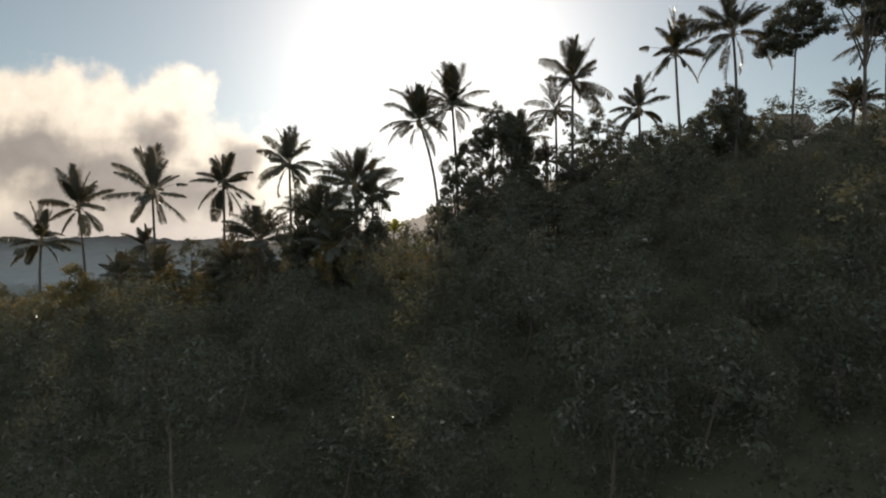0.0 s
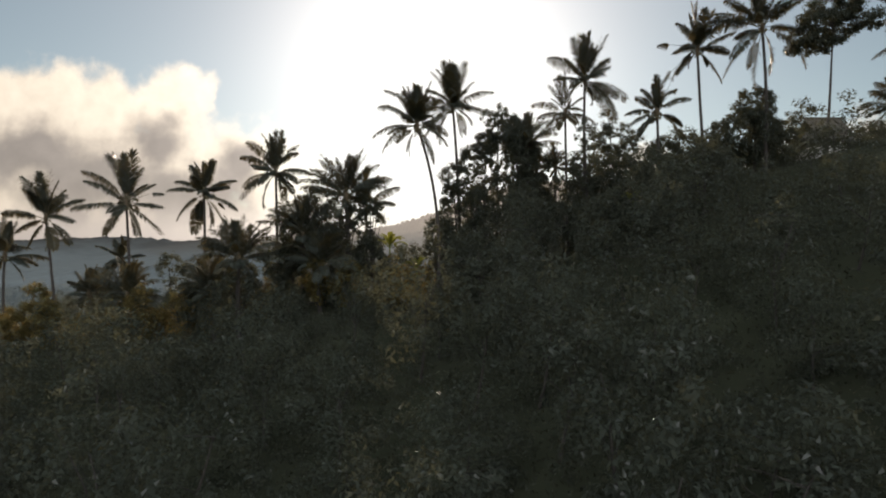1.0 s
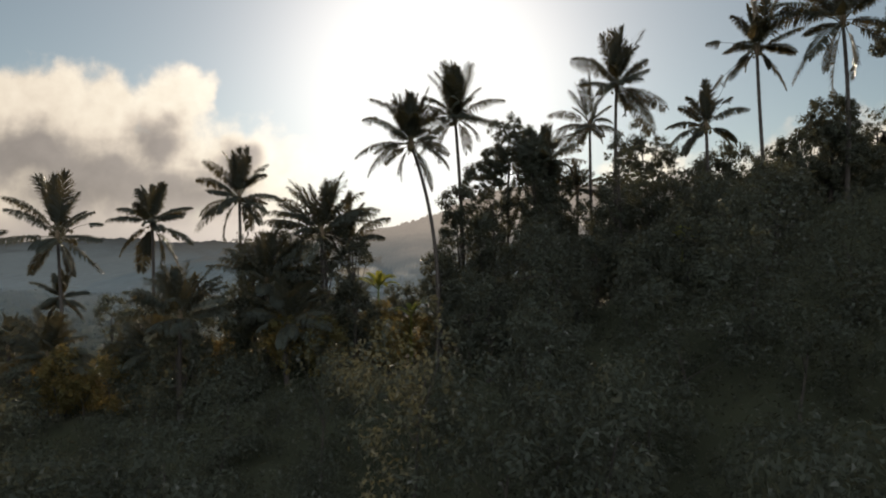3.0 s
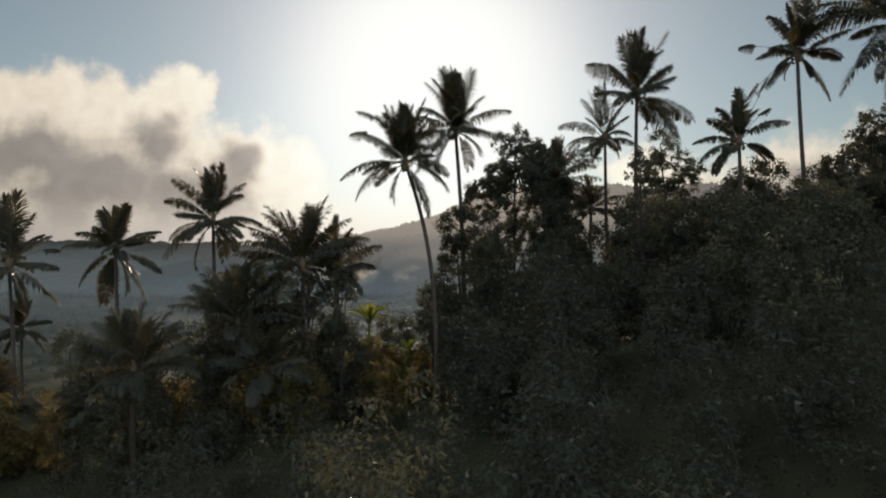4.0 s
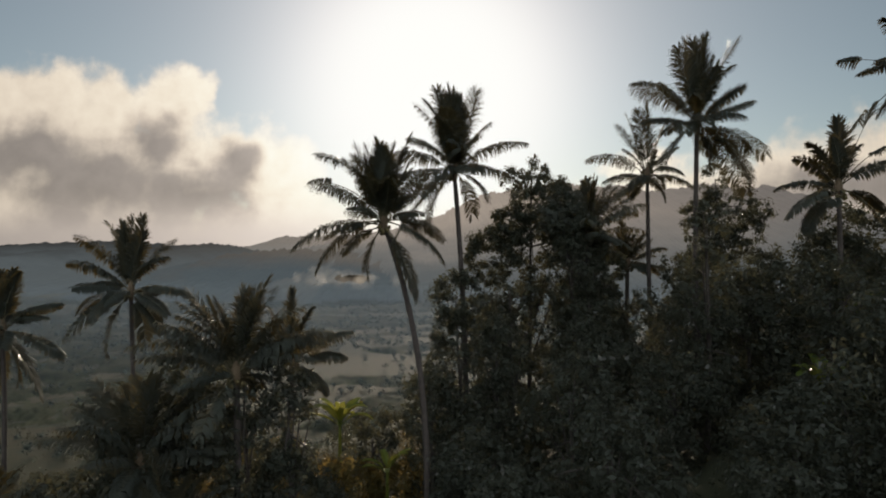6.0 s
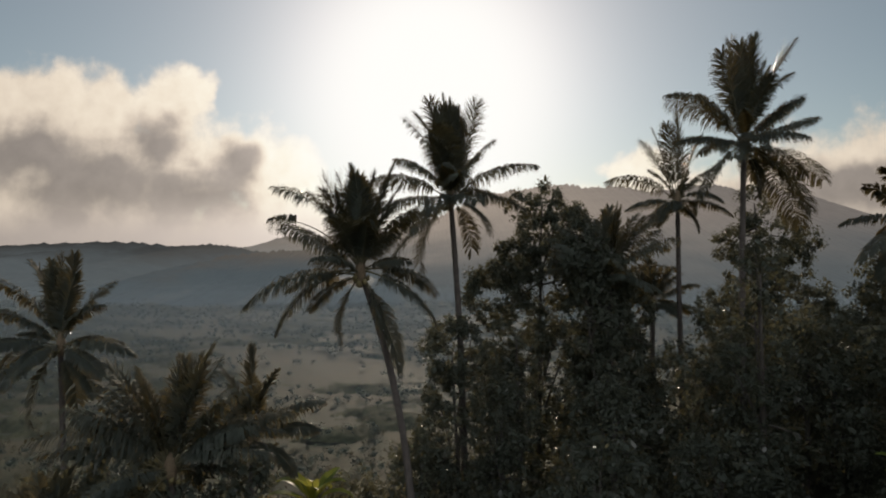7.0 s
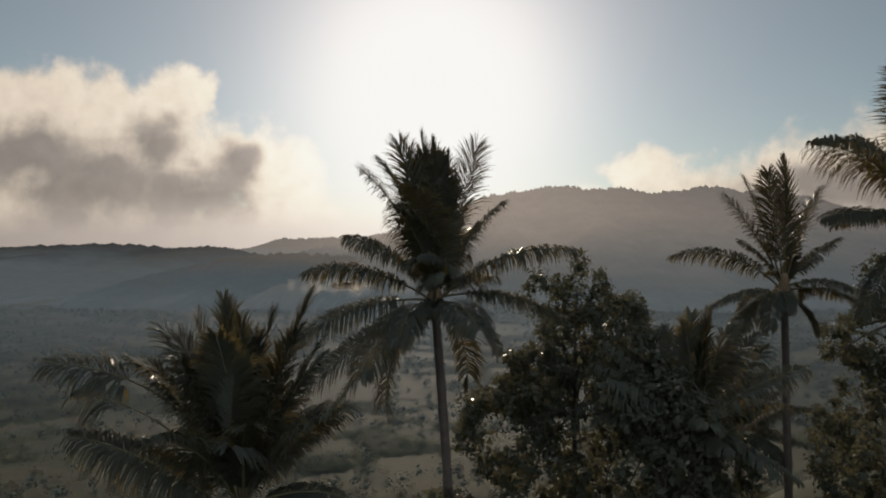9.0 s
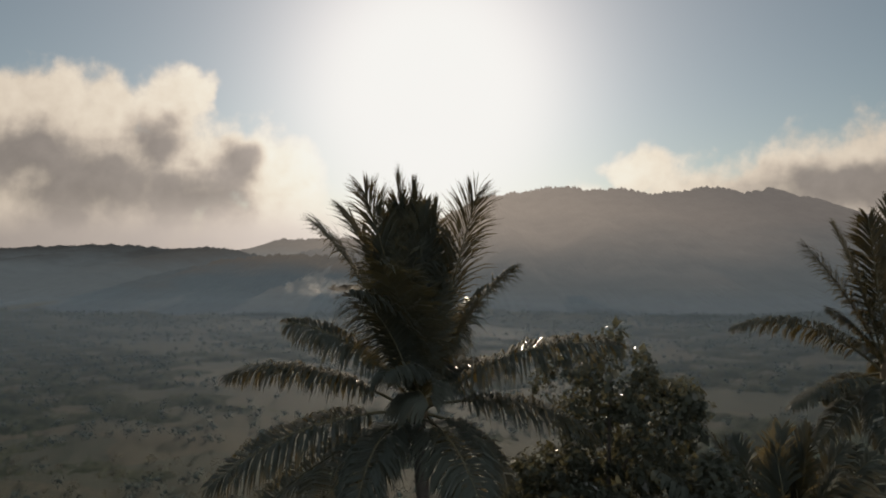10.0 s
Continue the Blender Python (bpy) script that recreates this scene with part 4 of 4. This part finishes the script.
TREES = [  # x, y, crown lobes with absolute heights
    (7.7, 100.5, [(2.5, 0, 90.5, 1.4, 1.4, 1.5), (0.5, 0, 91.9, 1.3, 1.3, 1.5), (-1.2, 0, 91.7, 1.0, 1.1, 1.2), (0.6, 0, 89.3, 2.6, 2.4, 1.8), (-2.9, 0, 85, 2.6, 2.6, 2.6), (0.9, 0, 86.8, 3.8, 3.0, 3.0), (3.8, 0, 86.2, 2.6, 2.6, 2.6), (-1.6, 0, 87.4, 2.0, 2.0, 1.8), (0.5, 0, 79, 5.0, 3.8, 5.5)], 520),
    (12.5, 98, [(0.2, 0, 84.6, 2.7, 2.5, 2.8), (0, 0, 81, 3.0, 2.6, 3.5), (0, 0, 77, 3.6, 3.4, 5)], 230),
    (2.0, 95.5, [(-0.4, 0, 81.8, 2.2, 1.9, 2.5), (0.4, 0, 76.5, 3.4, 3.0, 5.5)], 230),
    (26.1, 104, [(-0.8, 0, 92, 1.3, 1.3, 1.5), (0, 0, 89, 4.0, 3.4, 2.4), (0.5, 0, 83, 5.2, 4, 4.8)], 340),
    (38.5, 86, [(0, 0, 89.6, 2.6, 2.6, 2.6), (-1, 0, 86, 4.6, 4, 3.6), (2, 0, 85, 3.6, 3, 3.2)], 360),
    (50, 96, [(0, 0, 91, 2.6, 2.6, 2.4), (-2, 0, 89, 2, 2, 1.8)], 60),
    (33.5, 98, [(0, 0, 86, 4, 4, 3.6), (2, 0, 82, 4, 4, 3.5)], 150),
    (21, 98.5, [(0, 0, 83, 2.8, 2.8, 3.2), (-1, 0, 78, 3.4, 3.2, 4)], 130),
    (16.5, 94.5, [(0, 0, 79, 3.0, 3, 3.6), (0, 0, 75, 3, 3, 3)], 120),
    (24, 92, [(0, 0, 82, 3.2, 3, 3.4)], 100),
    (18.5, 89.5, [(0, 0, 87.0, 1.5, 1.5, 1.8), (0, 0, 82.5, 2.2, 2, 3.5)], 110),
    (11.3, 95.2, [(-1.7, 0, 89.3, 0.9, 0.9, 1.7), (-1.0, 0, 87.4, 1.8, 1.6, 1.9), (0, 0, 86.4, 1.9, 1.8, 1.9), (-0.6, 0, 84, 2.6, 2.2, 2.6), (0.3, 0, 78, 3.4, 3, 5)], 230),
    (30.5, 94, [(0, 0, 84, 3.2, 3, 3.4)], 110),
    (-37.5, 95, [(0, 0, 69.5, 2.0, 2, 2.2)], 60),
    (-46.5, 92, [(0, 0, 66.5, 2.4, 2.2, 2.6)], 60),
    (-34.0, 93, [(0, 0, 68.0, 1.8, 1.8, 2.6)], 60),
    (-5.0, 97, [(0, 0, 70.5, 2.2, 2.2, 2.6)], 70),
    (-1.0, 97, [(0, 0, 73, 2.2, 2.2, 3.2)], 80),
    (4.6, 93.5, [(0, 0, 78.0, 2.2, 2.0, 2.8), (0, 0, 73, 2.6, 2.4, 3.5)], 130),
    (-0.3, 93.5, [(0, 0, 74.0, 2.2, 2.0, 3.0)], 90),
    (-11.3, 84.6, [(0, 0, 77.5, 1.9, 1.7, 2.8), (0, 0, 73, 2.5, 2.2, 3.4), (0, 0, 68, 3, 3, 3)], 170),
    (-14.5, 84.0, [(0, 0, 78.0, 1.8, 1.7, 2.0), (0, 0, 75.5, 2.2, 1.9, 2.4), (0, 0, 72, 2.4, 2.2, 3.4)], 110),
    (-18.2, 84.0, [(0, 0, 76.4, 1.7, 1.6, 2.0), (0, 0, 72.5, 2.4, 2.2, 3.2)], 100),
    (-8.7, 84.8, [(0, 0, 76.6, 1.6, 1.5, 2.0), (0, 0, 71.5, 2.0, 2.0, 3.0)], 90),
    (-16.8, 83.0, [(0, 0, 73.4, 2.5, 2.2, 2.8), (-2.2, 0, 70, 2.4, 2.2, 2.6), (0, 0, 68.5, 3.0, 2.6, 3.4)], 160),
    (-22.4, 77, [(0, 0, 66.5, 2.8, 2.6, 3.6)], 90),
    (-20.0, 85, [(0, 0, 71.0, 2.6, 2.4, 3.0)], 90),
    (-25.5, 87, [(0, 0, 68.5, 2.4, 2.4, 3.0)], 80),
    (-9.0, 86, [(0, 0, 70.5, 2.2, 2.0, 3.0)], 80),
    (-28.5, 83, [(0, 0, 64.5, 3.0, 2.6, 3.0)], 80),
    (-37, 85, [(0, 0, 63.5, 3.0, 2.6, 3.0)], 80),
    (34.5, 88, [(0, 0, 85.2, 3.0, 2.8, 2.4), (0, 0, 82, 3.2, 3, 3)], 110),
    (6.0, 97.5, [(0, 0, 82.5, 2.6, 2.2, 2.8), (-0.4, 0, 78, 3.0, 2.6, 3.6)], 110),
]
for i, (x, y, lob, clumps) in enumerate(TREES):
    z = ground_z(x, y) - 0.2
    broad_tree("broadleaf_tree", (x, y), lobes_for(z, lob), 500 + i, clumps=int(clumps * (1.9 if i < 5 or i == 11 else 1.35)), per=58 if i < 5 or i == 11 else 36, size=0.18 if i < 5 or i == 11 else 0.22, clump_r=0.60 if i < 5 or i == 11 else 0.75, label="dark broad-leaved tree with a dense uneven crown", group="broad-leaved trees on the ridge")

fill_rng = np.random.default_rng(77)
for y in (80, 87, 94):
    for x in np.arange(3, 64, 7.0):
        x1, y1 = x + fill_rng.uniform(-2, 2), y + fill_rng.uniform(-2, 2)
        top = float(np.interp(x1, [2, 9, 17, 22, 26, 34, 42, 64], [76, 80.5, 81, 84, 86.5, 87, 85.5, 90])) - (94 - y) * 0.15 + fill_rng.uniform(-1.5, 1.0)
        z = ground_z(x1, y1) - 0.2
        h = top - z
        if h < 4.5:
            continue
        broad_tree("broadleaf_tree", (x1, y1), [(0, 0, h - 2.6, 2.6, 2.6, 2.6), (0.3, 0, h * 0.5, 3.6, 3.4, h * 0.42)], int(800 + x * 10 + y), clumps=140, per=36, size=0.24,
                   label="dark broad-leaved tree with a dense uneven crown", group="broad-leaved trees on the ridge", clump_r=0.9)

# shrubs along the crest that the sun shines through
for i, (x, y, top) in enumerate(((-8.2, 93.0, 70.5), (-5.6, 93.6, 70.0), (-10.5, 95, 69.5), (-2.8, 93.5, 70.5), (-36.0, 82, 68.6), (-45.5, 81, 66.6), (-41.0, 80, 65.0), (-31.0, 82, 67.6), (-13.5, 86, 71.0), (-38.8, 84, 66.8), (-26.8, 82, 67.4), (-50.5, 82, 65.5), (-6.8, 90, 71.5))):
    z = ground_z(x, y) - 0.2
    broad_tree("golden_shrub", (x, y), [(0, 0, (top - z) * 0.55, 1.7, 1.5, (top - z) * 0.45)], 650 + i, clumps=50, per=44, size=0.22, material=GOLDLEAF, trunk_r=0.1,
               label="tall shrub with sunlit golden-green leaves on the ridge", category="shrub", group="golden shrubs", limbs=3)
for i in range(20):
    x, y = -64 + i * 3.1 + fill_rng.uniform(-1.4, 1.4), fill_rng.uniform(77, 92)
    h = fill_rng.uniform(4.2, 7.4)
    broad_tree("golden_shrub", (x, y), [(0, 0, h * 0.6, fill_rng.uniform(1.4, 2.2), 1.6, h * 0.42)], 680 + i, clumps=54, per=44, size=0.19, material=GOLDLEAF if i % 3 else LEAF, trunk_r=0.1,
               label="tall shrub with sunlit golden-green leaves on the ridge", category="shrub", group="golden shrubs", limbs=3)
# the tall thin tree and its branching neighbour
z = ground_z(45, 82)
broad_tree("tall_tree", (45, 82), [(0, 0, 98.5 - z, 4.2, 4, 1.6), (-1.5, 0, 96.5 - z, 3, 3, 0.9), (1, 0, 101 - z, 3, 3, 1.6)], 601, clumps=230, trunk_r=0.2, label="tall thin tree with a flat umbrella crown", limbs=12, bare=0.75)
z = ground_z(50.5, 76)
broad_tree("tall_tree", (50.5, 76), [(0, 0, 102 - z, 5, 4, 2.2), (-4, 0, 97 - z, 1.6, 1.6, 0.9), (2, 0, 98 - z, 2.6, 2.6, 1.6)], 602, clumps=200, trunk_r=0.28, label="tall branching tree with open crown beside a hut", limbs=16, bare=0.45)

for i, (x, y, top) in enumerate(((-7.3, 94.4, 72.4), (28.5, 88.5, 81.0), (35, 88, 84), (31.5, 86, 82.0), (-3.5, 92, 69.5), (23.0, 84, 77.5))):
    banana((x, y), top, 700 + i, *((12, 3.5) if i == 0 else (9, 2.6)))

# ---- huts at the top of the slope ----
def box_mesh(name, sx, sy, sz, material, bevel=0.02):
    bm = bmesh.new()
    bmesh.ops.create_cube(bm, size=1.0)
    bmesh.ops.scale(bm, vec=(sx, sy, sz), verts=bm.verts)
    bmesh.ops.bevel(bm, geom=bm.edges[:], offset=bevel, segments=1, affect="EDGES")
    me = bpy.data.meshes.new(name)
    bm.to_mesh(me)
    bm.free()
    me.materials.append(material)
    return me


def hut(at, w, d, eave, rise, seed, label, walls=True):
    """A small hut: posts, low walls and a gabled thatch with ragged eaves."""
    rng = np.random.default_rng(seed)
    z = ground_z(*at) - 0.1
    thing = tagged(new("hut"), label, "hut")
    thing.location = (at[0], at[1], z)
    h = eave - z
    for sx in (-1, 1):
        for sy in (-1, 1):
            ob = part("post", box_mesh("post", 0.14, 0.14, h, WOOD), thing)
            ob.location = (sx * (w / 2 - 0.2), sy * (d / 2 - 0.2), h / 2)
    if walls:
        for sy in (-1, 1):
            ob = part("wall", box_mesh("wall", w - 0.6, 0.1, h * 0.75, PLASTER), thing, "pale plastered wall")
            ob.location = (0, sy * (d / 2 - 0.35), h * 0.375)
    for sy in (-1, 1):
        n = 26
        xs = np.linspace(-w / 2 - 0.4, w / 2 + 0.4, n)
        rows = []
        for f, lift in ((0.0, 0.0), (0.5, 0.05), (1.0, 0.0)):
            rows.append(np.stack([xs, np.full(n, sy * (d / 2 + 0.5) * f) + rng.normal(0, 0.05, n) * f, np.full(n, rise * (1 - f) + lift) + rng.normal(0, 0.04, n)], -1))
        top = np.concatenate(rows)
        v = np.concatenate([top, top - np.array([0, 0, 0.22])])
        idx = np.arange(3 * n).reshape(3, n)
        q = np.stack([idx[:-1, :-1], idx[:-1, 1:], idx[1:, 1:], idx[1:, :-1]], -1).reshape(-1, 4)
        rim = np.concatenate([idx[0], idx[1:, -1], idx[2, ::-1][1:], idx[1:2, 0]])
        nx = np.roll(rim, -1)
        side = np.stack([rim, nx, nx + 3 * n, rim + 3 * n], -1)
        ob = part("roof_slope", mesh_from("roof_slope", v, [q, q[:, ::-1] + 3 * n, side], THATCH), thing, "grey weathered thatch")
        ob.location = (0, 0, h)
    s = np.linspace(-w / 2 - 0.45, w / 2 + 0.45, 12)
    v, q, t = tube(np.stack([s, s * 0, s * 0 + rise + 0.03], -1), np.full(12, 0.16), 7)
    ob = part("ridge_cap", mesh_from("ridge_cap", v, [q, t], THATCH, True), thing)
    ob.location = (0, 0, h)
    return thing


hut((47.7, 87.5), 5.2, 3.6, 85.4, 1.3, 41, "small hut with pale walls under a dark sloping roof")
hut((51.5, 93.5), 4.2, 3.4, 87.6, 2.2, 42, "weathered grey thatched shelter among the trees", False)

# ---- shrubs over the slope ----
def shrub_kind(seed, material, w, h):
    rng = np.random.default_rng(seed)
    wood, leaves = tree_parts(rng, [(0, 0, h * 0.55, w, w, h * 0.45), (w * 0.4, 0, h * 0.7, w * 0.6, w * 0.6, h * 0.35)], 36, 62, 0.18, 0.07, material, 0.80, 2, 0.2, 0, True)
    ob = tagged(new("shrub"), "dense dark green shrub on the shaded slope", "shrub", "shrubs over the slope")
    part("stem", wood, ob)
    part("foliage", leaves, ob)
    return ob


KINDS = [shrub_kind(900 + i, GOLDLEAF if i % 3 == 0 else LEAF, w, h) for i, (w, h) in enumerate(((2.2, 3.6), (2.8, 4.6), (2.0, 5.6), (3.0, 3.4), (1.8, 4.4), (2.4, 6.4)))]
count = 0
for gy in np.arange(24, 113, 7.0):
    for gx in np.arange(-72, 76, 7.2):
        x, y = gx + rng.uniform(-2.6, 2.6), gy + rng.uniform(-2.4, 2.4)
        if abs(x) > 0.72 * y + 14 or 70 - ground_z(x, y) > 0.5 * y:
            continue
        s = rng.uniform(1.25, 1.9) if y < 70 or (2 < x < 30 and y < 80) else rng.uniform(0.65, 1.05) if x < -3 else rng.uniform(0.55, 0.9)
        m = Matrix.Translation((x, y, ground_z(x, y) - 0.3)) @ pose(0, 0, 0, 0, 0, rng.uniform(0, 360)) @ Matrix.Diagonal((s, s, s * rng.uniform(0.85, 1.2), 1))
        kind = KINDS[rng.integers(0, 2) * 3] if y > 84 and x < 1 and rng.random() < 0.75 else KINDS[(1, 2, 4, 5)[rng.integers(0, 4)]]
        if count < len(KINDS) and not (count in (0, 3)):
            KINDS[count].matrix_basis = m
        else:
            made = copy_thing(kind, pose(0, 0, 0))
            made.matrix_basis = m
        count += 1
for i, (x, y) in ((0, (-20.0, 99.0)), (3, (-26.0, 97.0))):
    KINDS[i].matrix_basis = Matrix.Translation((x, y, ground_z(x, y) - 0.2))


def build_undergrowth(seed):
    """Ferns, grass and creepers between the shrubs."""
    rng = np.random.default_rng(seed)
    n = 7000
    y = rng.uniform(20, 112, n)
    x = rng.uniform(-1, 1, n) * (0.72 * y + 10)
    z = ground_z(x, y)
    v, q = leaf_cloud(rng, np.stack([x, y, z + 0.4], -1), rng.uniform(0.6, 1.5, n), 22, 0.27, True)
    tagged(new("undergrowth", mesh_from("undergrowth", v, [q], LEAF)), "low ferns and creepers covering the dark slope", "undergrowth", kind="stuff")


build_undergrowth(21)
